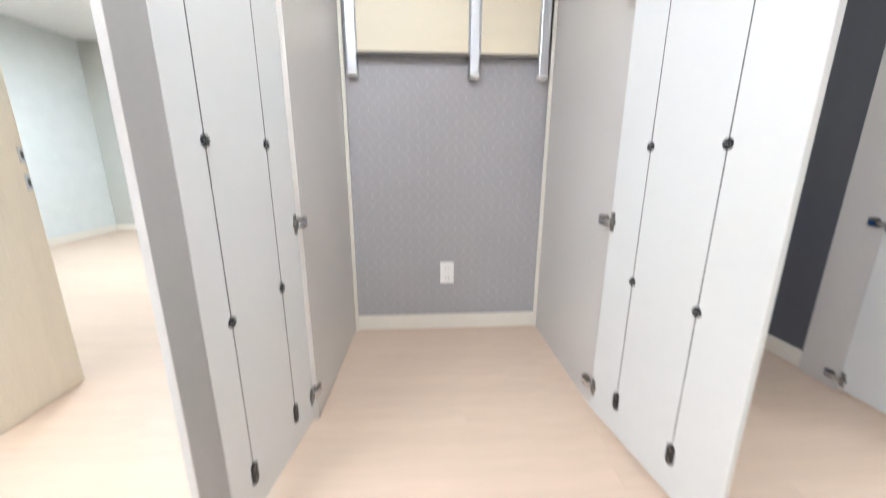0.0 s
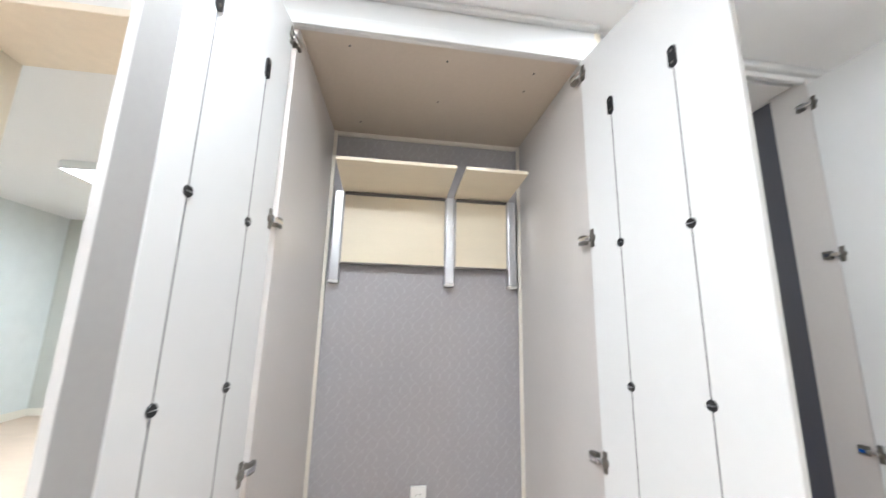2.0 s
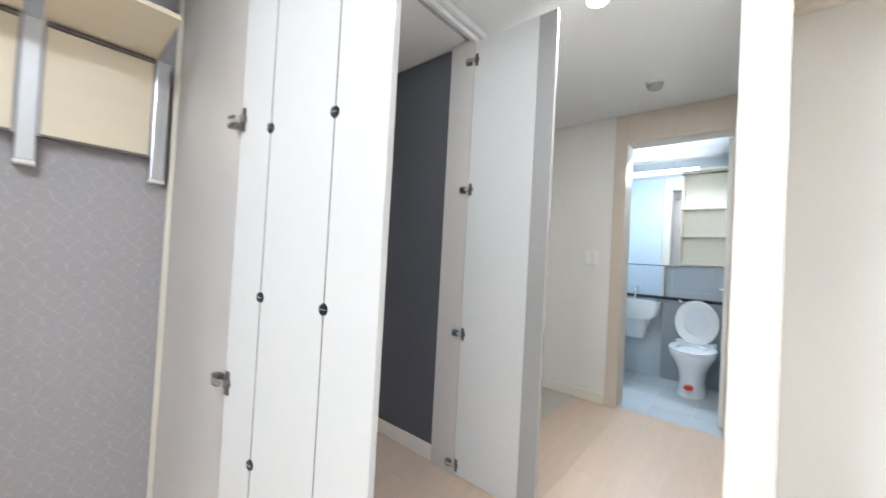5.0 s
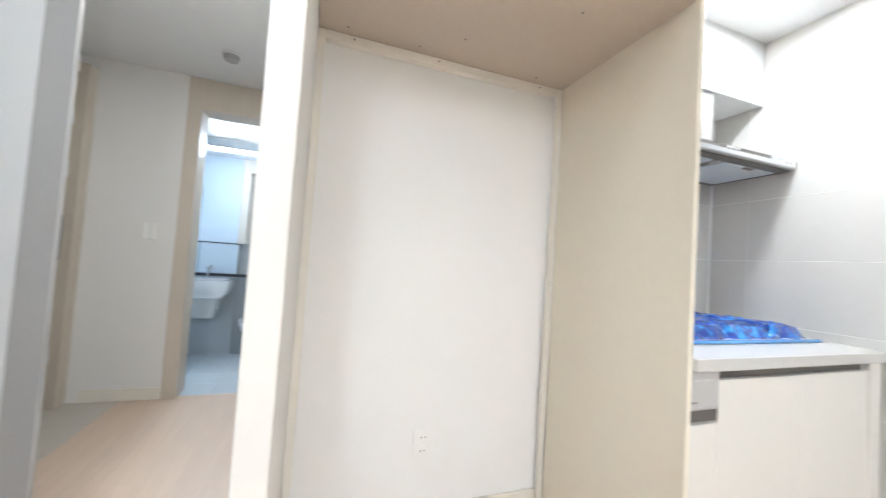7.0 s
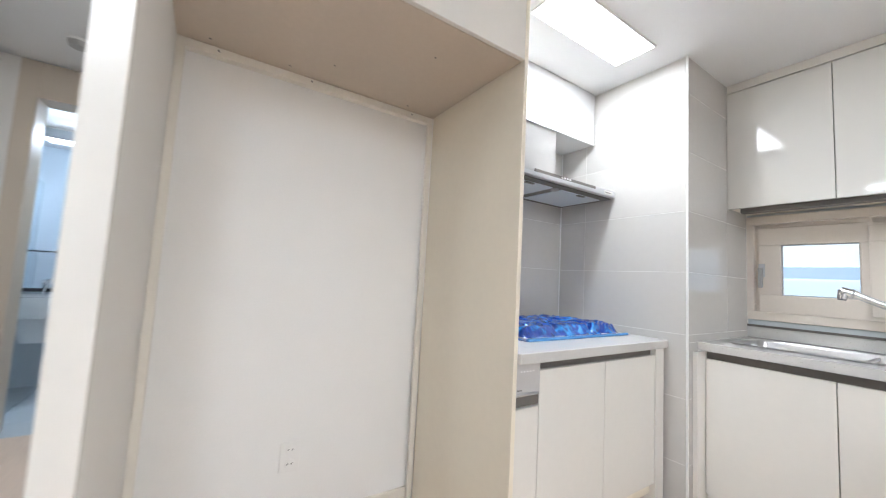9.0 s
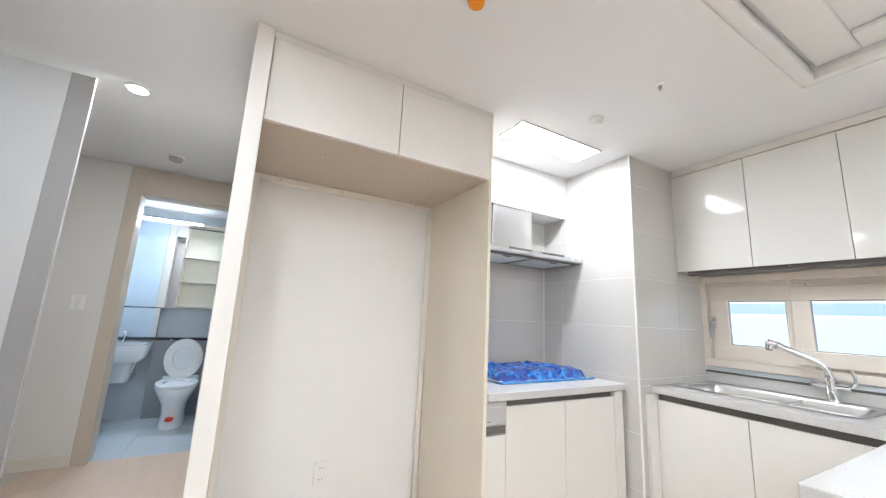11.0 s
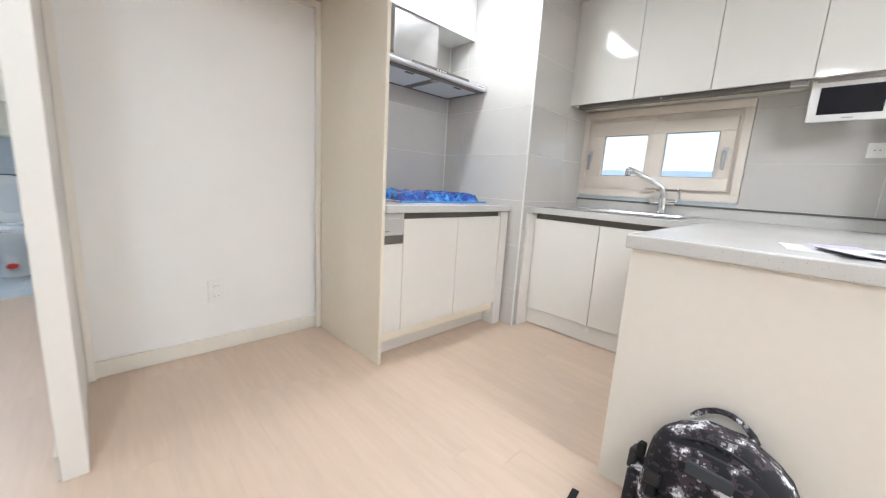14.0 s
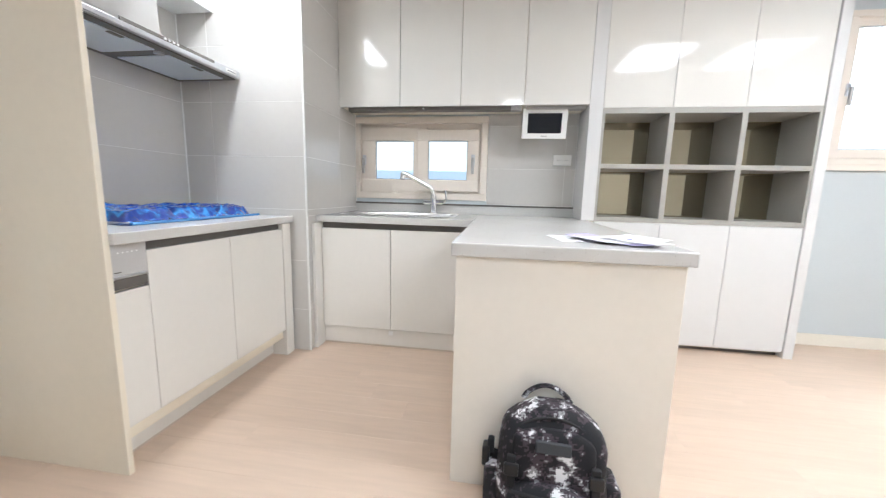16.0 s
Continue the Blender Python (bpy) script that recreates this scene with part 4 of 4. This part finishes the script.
for nm, b, m in (("casing", (-0.148, 0.148, -0.014, 0.012, -0.2, 0.0), PLASTIC), ("screen", (-0.112, 0.112, 0.011, 0.0135, -0.165, -0.035), SCREEN), ("brand_bar", (-0.02, 0.02, 0.0115, 0.013, -0.187, -0.181), PLASTIC_GREY)):
    q = box(bmesh.new(), *b, 0.006 if nm == "casing" else 0.0005)
    bmesh.ops.transform(q, matrix=rot, verts=q.verts)
    part(nm, q, m, tv)
part("ceiling_bracket", B(-0.49, -0.1, -2.42, -2.36, 1.59, 1.611, bevel=0.004), PLASTIC_GREY, tv)
tb.free()

# tall cabinet with niches
TC = [-0.58, -0.996, -1.41, -1.824]
post = thing("end_panel", "tall white upright between cupboards and niche cabinet", "panel", (-0.54, -2.46, 0))
part("board", B(-0.579, -0.497, -2.619, -2.306, 0.861, 2.311, bevel=0.0015), WHITE_GLOSS, post)
post = thing("end_panel", "tall white end panel of the niche cabinet by the window wall", "panel", (-1.88, -2.46, 0))
part("board", B(-1.882, -1.826, -2.619, -2.3, 0.0, 2.311, bevel=0.0015), WHITE_GLOSS, post)
for i in range(3):
    b, a = TC[i], TC[i + 1]
    c = thing("tall_cabinet", "white tall cabinet with two grey open niches between gloss doors", "cabinet", ((a + b) / 2, -2.46, 0), group="niche cabinets")
    part("upper_door", B(a + 0.0015, b - 0.0015, -2.33, -2.31, 1.583, 2.308, bevel=0.002), CREAM_GLOSS, c)
    part("lower_door", B(a + 0.0015, b - 0.0015, -2.33, -2.31, 0.04, 0.855, bevel=0.002), WHITE_GLOSS, c)
    part("upper_body", B(a + 0.001, b - 0.001, -2.618, -2.331, 1.59, 2.308), CREAM_PANEL, c)
    part("lower_body", B(a + 0.001, b - 0.001, -2.618, -2.331, 0.03, 0.85), CREAM_PANEL, c)
    part("plinth", B(a + 0.001, b - 0.001, -2.6, -2.36, 0.0, 0.03), CHANNEL, c)
    nf = part("niche_frame", B(a, a + 0.016, -2.612, -2.309, 0.858, 1.582), NICHE, c, "matt grey niche frame")
    part("upright", B(b - 0.016, b, -2.612, -2.309, 0.858, 1.582), NICHE, nf)
    for z, h in ((0.858, 0.03), (1.204, 0.03), (1.548, 0.034)):
        part("shelf", B(a + 0.0165, b - 0.0165, -2.612, -2.3095, z, z + h), NICHE, nf)
    # Unseen dark boards added so the mirror backs reflect a darker side.
    for z0, z1 in ((0.882, 1.2), (1.25, 1.55)):
        part("side_lining", B(b - 0.0185, b - 0.0163, -2.61, -2.325, z0, z1), CHANNEL, nf, "dark board added to darken the mirrored niche side")
    part("mirror_back", B(a + 0.002, b - 0.002, -2.6185, -2.613, 0.86, 1.58), BRONZE, c, "bronze mirrored back")


# ---- windows ----
def pane_frame(bm, x0, x1, z0, z1, y0, y1, w, bevel=0.004):
    box(bm, x0, x1, y0, y1, z0, z0 + w, bevel)
    box(bm, x0, x1, y0, y1, z1 - w, z1, bevel)
    box(bm, x0, x0 + w, y0, y1, z0 + w, z1 - w, bevel)
    box(bm, x1 - w, x1, y0, y1, z0 + w, z1 - w, bevel)
    return bm


def handle(parent, x, z, y, side):
    h = part("handle_plate", B(x - 0.014, x + 0.014, y, y + 0.012, z - 0.035, z + 0.045, bevel=0.003), ALU, parent, "grey window handle")
    part("handle_grip", B(x - 0.011, x + 0.011, y + 0.022, y + 0.04, z - 0.1, z + 0.02, bevel=0.005), PLASTIC_GREY, h)
    part("handle_neck", C((x, y + 0.01, z + 0.01), (x, y + 0.026, z + 0.01), 0.01, n=14), ALU, h)


def window(name, label, x0, x1, z0, z1, w, panes, handles):
    ob = thing(name, label, "window", ((x0 + x1) / 2, -2.68, z0))
    ob["kind"] = "structure"
    part("window_frame", pane_frame(bmesh.new(), x0, x1, z0, z1, -2.72, -2.605, w), UPVC, ob)
    for a, b, c, d, sw, y in panes:
        s = part("sash", pane_frame(bmesh.new(), a - sw, b + sw, c - sw, d + sw, y - 0.045, y, sw), UPVC, ob)
        g = part("pane", B(a, b, y - 0.03, y - 0.024, c, d), GLASS, s, "clear glass pane")
        part("gasket", pane_frame(bmesh.new(), a, b, c, d, y - 0.022, y - 0.012, 0.006, 0), PLASTIC_GREY, s)
        g.visible_shadow = False
    for x, z, s in handles:
        handle(ob, x, z, -2.606, s)
    return ob


win = window("window_1", "low cream-framed kitchen window with two panes", 0.152, 1.218, 0.967, 1.598, 0.05,
             [(0.732, 1.046, 1.12, 1.42, 0.105, -2.625), (0.306, 0.615, 1.12, 1.42, 0.085, -2.61)], [(1.128, 1.26, 1), (0.262, 1.27, 1)])
part("fixed_panel", B(0.19, 0.225, -2.66, -2.63, 1.0, 1.56), UPVC, win)
part("fixed_panel", B(1.14, 1.18, -2.665, -2.64, 1.0, 1.56), UPVC, win)
part("fixed_panel", B(0.19, 1.18, -2.668, -2.642, 1.5, 1.56), UPVC, win)
part("fixed_panel", B(0.19, 1.18, -2.668, -2.642, 1.0, 1.035), UPVC, win)
part("mullion", B(0.69, 0.735, -2.67, -2.63, 1.01, 1.55), UPVC, win)
window("window_2", "tall cream-framed window letting in white daylight", -3.338, -2.112, 1.272, 2.228, 0.04,
       [(-2.69, -2.185, 1.37, 2.14, 0.055, -2.625), (-3.26, -2.77, 1.37, 2.14, 0.055, -2.64)], [(-2.158, 1.74, 1)])
part_sill = thing("window_sill", "cream sill board under the daylight window", "sill", (-2.74, -2.6, 1.28))
part_sill["kind"] = "structure"
part("board", B(-3.36, -2.09, -2.62, -2.598, 1.232, 1.272, bevel=0.003), UPVC, part_sill)
setting("backdrop", B(-90, 90, -70.2, -70, 4.2, 90), SKY_CARD, "hazy bright sky over the sea", "backdrop")
setting("backdrop_sea", B(-90, 90, -70.2, -70, -60, 4.2), SEA_CARD, "pale blue sea reaching the horizon", "backdrop")
setting("backdrop_shore", B(-90, 90, -69.9, -69.8, 3.7, 5.4), SHORE_CARD, "thin hazy shore line on the horizon", "backdrop")

# ---- peninsula clutter ----
pp = thing("paper_sheets", "folded white printed sheets lying on the worktop", "paper", (-0.32, -1.14, 0.861))
for k, (cx, cy, a, ww, hh, z, m) in enumerate(((-0.3, -1.15, 8, 0.3, 0.21, 0.8612, PAPER), (-0.34, -1.1, 122, 0.33, 0.12, 0.863, PURPLE), (-0.37, -1.12, 28, 0.29, 0.2, 0.865, PAPER), (-0.4, -1.05, 118, 0.24, 0.08, 0.869, PAPER))):
    rings = []
    for i in range(11):
        x = ww * (i / 10 - 0.5)
        lift = 0.0 if k == 0 else 0.002 * math.sin(i * 0.6 + k) ** 2 + 0.005 * (abs(i - 5) / 5) ** 3
        rings.append([Vector((x, c * hh / 2, lift + e)) for c, e in ((-1, 0), (1, 0), (1, 0.001), (-1, 0.001))])
    q = loft(bmesh.new(), rings)
    bmesh.ops.transform(q, matrix=pose(cx, cy, z, 0, 0, a), verts=q.verts)
    part("sheet", q, m, pp, smooth=True)
part("print_mark", B(-0.405, -0.39, -1.09, -1.07, 0.8725, 0.8732), BLUE_INK, pp)
st = thing("dark_strap_end", "short end of a black strap on the floor by the bag", "strap", (0.19, -0.7, 0))
q = B(-0.011, 0.011, -0.07, 0.07, 0.001, 0.006, bevel=0.001)
bmesh.ops.transform(q, matrix=pose(0.19, -0.7, 0.0, 0, 0, 8), verts=q.verts)
part("webbing", q, WEBBING, st)

# ---- backpack ----
bp = thing("backpack", "black and white digital camouflage backpack leaning on the peninsula", "backpack", (-0.13, -0.79, 0))
LEAN = pose(-0.135, -0.785, 0, 8, 0, -4) @ Matrix.Diagonal((1.04, 1, 0.87, 1))


def bag(bm):
    bmesh.ops.transform(bm, matrix=LEAN, verts=bm.verts)
    return bm


def slab(w0, w1, z0, z1, d0, d1, y, n=14, p=4.5):
    """A padded upright form: widths and depths from bottom to top, with a rounded top."""
    rings = []
    for i in range(n + 1):
        a = i / n
        z = z0 + (z1 - z0) * a
        top = max(0, (a - 0.72) / 0.28)
        low = max(0, (0.08 - a) / 0.08)
        s = math.sqrt(max(0.0, 1 - (top * 0.93) ** 2)) * (1 - 0.12 * low)
        rings.append(oval(0, y, z, (w0 + (w1 - w0) * a) / 2 * s, (d0 + (d1 - d0) * a) / 2 * (0.35 + 0.65 * s), 36, p))
    return loft(bmesh.new(), rings)


def creased(bm, amount):
    for v in bm.verts:
        v.co += v.co.normalized() * amount * noise.noise(v.co * 14)
    return bm


part("main_body", bag(creased(slab(0.315, 0.30, 0.0, 0.435, 0.2, 0.15, 0.0), 0.007)), CAMO, bp, smooth=True)
part("front_pocket", bag(creased(slab(0.26, 0.24, 0.015, 0.22, 0.1, 0.08, 0.1), 0.006)), CAMO, bp, smooth=True)
part("upper_pocket", bag(creased(slab(0.235, 0.22, 0.21, 0.385, 0.06, 0.05, 0.07), 0.004)), CAMO, bp, smooth=True)
for x in (-0.168, 0.168):
    part("side_pocket", bag(creased(box(bmesh.new(), x - 0.022, x + 0.022, -0.07, 0.06, 0.01, 0.21, 0.02), 0.004)), CAMO, bp, smooth=True)
pts = [(-0.055 + 0.14 * k / 12, -0.045, 0.425 + 0.055 * math.sin(math.pi * k / 12) ** 0.7) for k in range(13)]
part("carry_handle", bag(tube(bmesh.new(), pts, 0.009, 8)), CAMO, bp, "padded camouflage carry handle", True)
arc = [(0.135 * math.cos(math.pi * k / 20) * (1.06 if 3 < k < 17 else 1.0), 0.062, 0.25 + 0.165 * math.sin(math.pi * k / 20)) for k in range(21)]
part("zip", bag(tube(bmesh.new(), [(0.142, 0.072, 0.06)] + arc + [(-0.142, 0.072, 0.06)], 0.005, 8)), WEBBING, bp, "black zip", True)
part("pocket_zip", bag(tube(bmesh.new(), [(-0.115 + 0.23 * k / 10, 0.135 + 0.012 * math.sin(math.pi * k / 10), 0.198) for k in range(11)], 0.005, 8)), WEBBING, bp, "black zip", True)
part("patch", bag(B(-0.045, 0.05, 0.094, 0.109, 0.318, 0.356, bevel=0.003)), PATCH, bp, "plain dark grey patch")
for x in (-0.112, 0.112):
    s = part("compression_strap", bag(B(x - 0.012, x + 0.012, 0.088, 0.106, 0.19, 0.29, bevel=0.003)), WEBBING, bp, "black webbing strap")
    part("buckle", bag(B(x - 0.02, x + 0.02, 0.1, 0.116, 0.23, 0.27, bevel=0.005)), BLACK, s, "black plastic buckle")
part("side_buckle", bag(B(0.178, 0.2, -0.02, 0.03, 0.19, 0.26, bevel=0.006)), BLACK, bp, "black plastic buckle")
part("side_strap", bag(B(0.166, 0.185, -0.01, 0.02, 0.235, 0.285, bevel=0.004)), WEBBING, bp)
for x in (-0.09, 0.09):
    part("shoulder_strap", bag(tube(bmesh.new(), [(x, -0.085, 0.38), (x * 1.3, -0.12, 0.3), (x * 1.5, -0.12, 0.18), (x * 1.6, -0.09, 0.05)], 0.014, 8)), WEBBING, bp, smooth=True)

# ---- bathroom ----
to = thing("toilet", "white ceramic toilet with its lid raised", "toilet", (4.62, 0.9, 0))
TY = 0.805
rings = []
for z, cx, a, b in ((0, 4.64, 0.25, 0.115), (0.03, 4.64, 0.25, 0.115), (0.12, 4.65, 0.235, 0.1), (0.22, 4.63, 0.25, 0.115), (0.3, 4.6, 0.285, 0.15), (0.36, 4.58, 0.31, 0.178), (0.395, 4.58, 0.315, 0.185)):
    rings.append(oval(cx, TY, z, a, b, 36, 2.3))
part("bowl", loft(bmesh.new(), rings), CERAMIC, to, smooth=True)
seat = bmesh.new()
o1, o2 = oval(4.56, TY, 0.397, 0.285, 0.182, 36, 2.2), oval(4.55, TY, 0.397, 0.19, 0.115, 36, 2.2)
up = Vector((0, 0, 0.022))
loft(seat, [o2, o1, [p + up for p in o1], [p + up for p in o2], o2], False)
part("rim", seat, CERAMIC, to, smooth=True)
lid = bmesh.new()
o1 = [Vector((4.835 + 0.0, TY + 0.18 * math.cos(2 * math.pi * k / 36), 0.62 + 0.215 * math.sin(2 * math.pi * k / 36))) for k in range(36)]
loft(lid, [o1, [p - Vector((0.02, 0, 0)) for p in o1]])
part("lid", lid, CERAMIC, to, smooth=True)
ring = bmesh.new()
o2 = [Vector((4.81, TY + 0.175 * math.cos(2 * math.pi * k / 36), 0.615 + 0.205 * math.sin(2 * math.pi * k / 36))) for k in range(36)]
o3 = [Vector((4.81, TY + 0.1 * math.cos(2 * math.pi * k / 36), 0.63 + 0.13 * math.sin(2 * math.pi * k / 36))) for k in range(36)]
off = Vector((-0.022, 0, 0))
loft(ring, [o2, o3, [p + off for p in o3], [p + off for p in o2], o2], False)
part("seat_ring", ring, PLASTIC, to, smooth=True)
part("cistern", B(4.81, 4.88, TY - 0.17, TY + 0.17, 0.38, 0.44, bevel=0.02), CERAMIC, to, smooth=True)
q = C((4.345, TY + 0.0, 0.1), (4.402, TY, 0.1), 0.035, n=20)
bmesh.ops.transform(q, matrix=Matrix.Translation((0, 0, 0.05)) @ Matrix.Diagonal((1, 1, 0.5, 1)), verts=q.verts)
part("sticker", q, RED, to, "small red sticker")

lg = thing("stone_ledge", "grey tiled boxed ledge with a black stone top", "ledge", (4.94, 1.0, 0))
part("box", B(4.88, 4.999, 0.445, 1.105, 0, 0.81), BATH_GREY, lg)
part("back_box", B(4.93, 4.999, 1.105, 1.89, 0, 0.81), BATH_TILE, lg)
part("stone_top", B(4.865, 4.999, 0.445, 1.89, 0.811, 0.84, bevel=0.003), BLACK_STONE, lg, "polished black stone top")
part("stopcock", C((4.87, 0.95, 0.815), (4.845, 0.95, 0.815), 0.012, n=14), CHROME, lg)
bs = thing("wash_basin", "white ceramic wall-hung basin with half pedestal", "basin", (4.7, 1.42, 0.4))
rings = [oval(4.72, 1.36, z, a, b, 36, 4.5) for z, a, b in ((0.62, 0.19, 0.2), (0.66, 0.225, 0.235), (0.74, 0.235, 0.25), (0.79, 0.238, 0.252))]
inner = [oval(4.71, 1.36, z, a, b, 36, 4.5) for z, a, b in ((0.79, 0.2, 0.22), (0.71, 0.17, 0.19))]
part("basin", loft(bmesh.new(), rings + inner), CERAMIC, bs, smooth=True)
part("half_pedestal", loft(bmesh.new(), [oval(4.8, 1.35, z, a, b, 28, 3) for z, a, b in ((0.4, 0.09, 0.1), (0.5, 0.12, 0.13), (0.62, 0.13, 0.15))]), CERAMIC, bs, smooth=True)
part("trap", tube(bmesh.new(), [(4.72, 1.22, 0.62), (4.72, 1.22, 0.5), (4.76, 1.22, 0.46), (4.9, 1.22, 0.46)], 0.017, 12), CHROME, bs, smooth=True)
part("tap", tube(bmesh.new(), [(4.86, 1.36, 0.79), (4.86, 1.36, 0.88), (4.84, 1.36, 0.91), (4.76, 1.36, 0.9)], 0.013, 12), CHROME, bs, smooth=True)
mc = thing("mirror_cabinet", "bathroom wall cabinet with a sliding mirror and open cream shelves", "cabinet", (4.94, 0.9, 1.16))
part("back", B(4.985, 4.999, 0.46, 1.88, 1.17, 2.15), CREAM_PANEL, mc)
for y in (0.46, 0.965, 1.86):
    part("side", B(4.87, 4.985, y, y + 0.02, 1.17, 2.15), CREAM_PANEL, mc)
for z in (1.185, 1.465, 1.74, 2.13):
    part("shelf", B(4.872, 4.985, 0.48, 0.965, z, z + 0.02), CREAM_PANEL, mc)
part("inner_rail", B(4.875, 4.885, 0.48, 1.0, 1.215, 1.225), CREAM_DOOR, mc)
part("lamp_bar", B(4.862, 4.88, 0.46, 1.88, 2.085, 2.1), CHANNEL, mc)
part("mirror_door", B(4.85, 4.862, 0.975, 1.88, 1.165, 2.16), MIRROR, mc, "frameless mirror door")
part("mirror_skirt", B(4.905, 4.998, 1.105, 1.88, 0.842, 1.15), BATH_TILE, mc)
part("mirror_low", B(4.897, 4.904, 1.105, 1.88, 0.842, 1.154), MIRROR, mc, "frameless mirror")
gl = thing("shower_screen", "greenish glass shower screen with a chrome post", "shower screen", (4.4, 1.72, 0))
gp = part("glass", B(3.86, 4.72, 1.72, 1.728, 0.02, 1.9), SHOWER_GLASS, gl)
gp.visible_shadow = False
part("post", B(4.72, 4.735, 1.715, 1.733, 0.0, 1.9), CHROME, gl)
tr = thing("towel_bar", "chrome towel bar on the bathroom side wall", "towel rail", (4.2, 1.87, 1.24))
part("bar", C((3.95, 1.84, 1.25), (4.5, 1.84, 1.25), 0.009, n=14), CHROME, tr, smooth=True)
for x in (3.95, 4.5):
    part("bracket", C((x, 1.9, 1.25), (x, 1.835, 1.25), 0.013, n=14), CHROME, tr, smooth=True)


# ---- tiles and planks ----
def plate_mesh(name, w, h, d, bevel, material):
    """A flat bevelled plate in its own xy plane, its face up."""
    me = bpy.data.meshes.new(name)
    b = bmesh.new()
    a, c, e = w / 2, h / 2, bevel
    loft(b, [[Vector((x, y, -d)) for x, y in ((-a, -c), (a, -c), (a, c), (-a, c))],
             [Vector((x, y, -e)) for x, y in ((-a, -c), (a, -c), (a, c), (-a, c))],
             [Vector((x, y, 0)) for x, y in ((-a + e, -c + e), (a - e, -c + e), (a - e, c - e), (-a + e, c - e))]])
    bmesh.ops.recalc_face_normals(b, faces=b.faces)
    b.to_mesh(me)
    b.free()
    me.materials.append(material)
    return me


PLATES = {}


def lay(name, parent, w, h, m, material, d=0.004, bevel=0.0008):
    key = (name, round(w, 3), round(h, 3), material.name)
    if key not in PLATES:
        PLATES[key] = plate_mesh(name, w, h, d, bevel, material)
    ob = new(name, PLATES[key])
    ob.parent = parent
    ob.matrix_basis = m
    return ob


def tile_wall(parent, u0, u1, z0, z1, start_u, start_z, w, h, frame_of, material=TILE, gap=0.003):
    """Tiles on an upright wall; frame_of(u, z) gives the pose of a plate centred there."""
    zs = [z0] + [start_z + h * k for k in range(-20, 30) if z0 + 0.02 < start_z + h * k < z1 - 0.02] + [z1]
    us = [u0] + [start_u + w * k for k in range(-20, 30) if u0 + 0.02 < start_u + w * k < u1 - 0.02] + [u1]
    for a, b in zip(us, us[1:]):
        for c, e in zip(zs, zs[1:]):
            lay("tile", parent, b - a - gap, e - c - gap, frame_of((a + b) / 2, (c + e) / 2), material)


hob_wall = setting("wall_hob", B(1.9948, 2.0, -1.82, -0.75, 0.86, H - 0.002), GROUT, "greige tiled wall behind the hob")
tile_wall(hob_wall, -1.812, -0.752, 0.87, 2.02, -1.815, 1.212, 0.6, 0.314, lambda u, z: pose(1.9935, u, z, 90, 0, -90))
tile_wall(wall_column, 1.208, 1.993, 0.0, H - 0.004, 1.8, 1.212, 0.6, 0.314, lambda u, z: pose(u, -1.8155, z, -90, 0, 0))
tile_wall(wall_column, -2.6, -1.818, 0.86, H - 0.004, -2.3, 1.212, 0.6, 0.314, lambda u, z: pose(1.2005, u, z, 90, 0, -90))
tile_wall(wall_column, -1.93, -1.818, 0.0, 0.86, -2.3, 1.212, 0.6, 0.314, lambda u, z: pose(1.2005, u, z, 90, 0, -90))
sink_wall = setting("wall_sink", B(-0.497, 0.149, -2.62, -2.6148, 0.93, 1.61), GROUT, "greige tiled wall above the worktop")
tile_wall(sink_wall, -0.495, 0.147, 0.94, 1.608, -0.42, 1.212, 0.6, 0.314, lambda u, z: pose(u, -2.6135, z, -90, 0, 0))
corner = setting("tile_corner_trim", B(1.198, 1.2065, -1.822, -1.8135, 0.0, H - 0.001), PLASTIC, "white edge trim of the tiled pier", "trim")
setting("tile_corner_trim_hob", B(1.988, 1.994, -1.8155, -1.81, 0.86, 2.02), PLASTIC, "white joint in the tiled corner", "trim")
tile_wall(bath_back, 0.445, 1.89, 0.0, 2.28, 0.445, 0.3, 0.6, 0.3, lambda u, z: pose(4.9975, u, z, 90, 0, -90), BATH_TILE)
bf = bpy.data.objects["bath_floor"]
for i in range(5):
    for j in range(5):
        lay("tile", bf, 0.257, 0.287, pose(3.83 + 0.26 * i, 0.585 + 0.29 * j, 0.0), BATH_TILE)
foyer = setting("foyer_floor", B(2.172, 3.658, 1.528, 1.938, -0.1, -0.001), GROUT, "pale foyer tiles by the entrance door", "floor")
for i in range(4):
    lay("tile", foyer, 0.367, 0.405, pose(2.357 + 0.371 * i, 1.733, 0.003), FOYER)

# laminate planks, laid along x
floor_ob = bpy.data.objects["floor"]
random.seed(11)
PW, PL = 0.14, 1.2
rest = bmesh.new()
row = 0
y = -2.62
while y < 5.5:
    x = -4.6 - random.random() * PL
    while x < 3.7:
        a, b = max(x, -4.6), min(x + PL, 3.7)
        y1 = min(y + PW, 5.5)
        cx, cy = (a + b) / 2, (y + y1) / 2
        if b - a > 0.02:
            if cy < 1.53 and cx < 2.6 and cx > -2.6 or 1.4 < cy < 2.4 and -0.2 < cx < 2.1:
                lay("plank", floor_ob, round(b - a, 2) - 0.0003, PW - 0.0003, pose(cx, cy, 0), FLOOR_WOOD, 0.005, 0.0003)
            else:
                e = 0.0003
                loft(rest, [[Vector((p, q, z)) for p, q in ((a + g, y + g), (b - g, y + g), (b - g, y1 - g), (a + g, y1 - g))] for z, g in ((-0.005, 0.00015), (-e, 0.00015), (0, e))])
        x += PL
    y += PW
rp = part("planks", rest, FLOOR_WOOD, floor_ob)
rp["kind"] = "stuff"
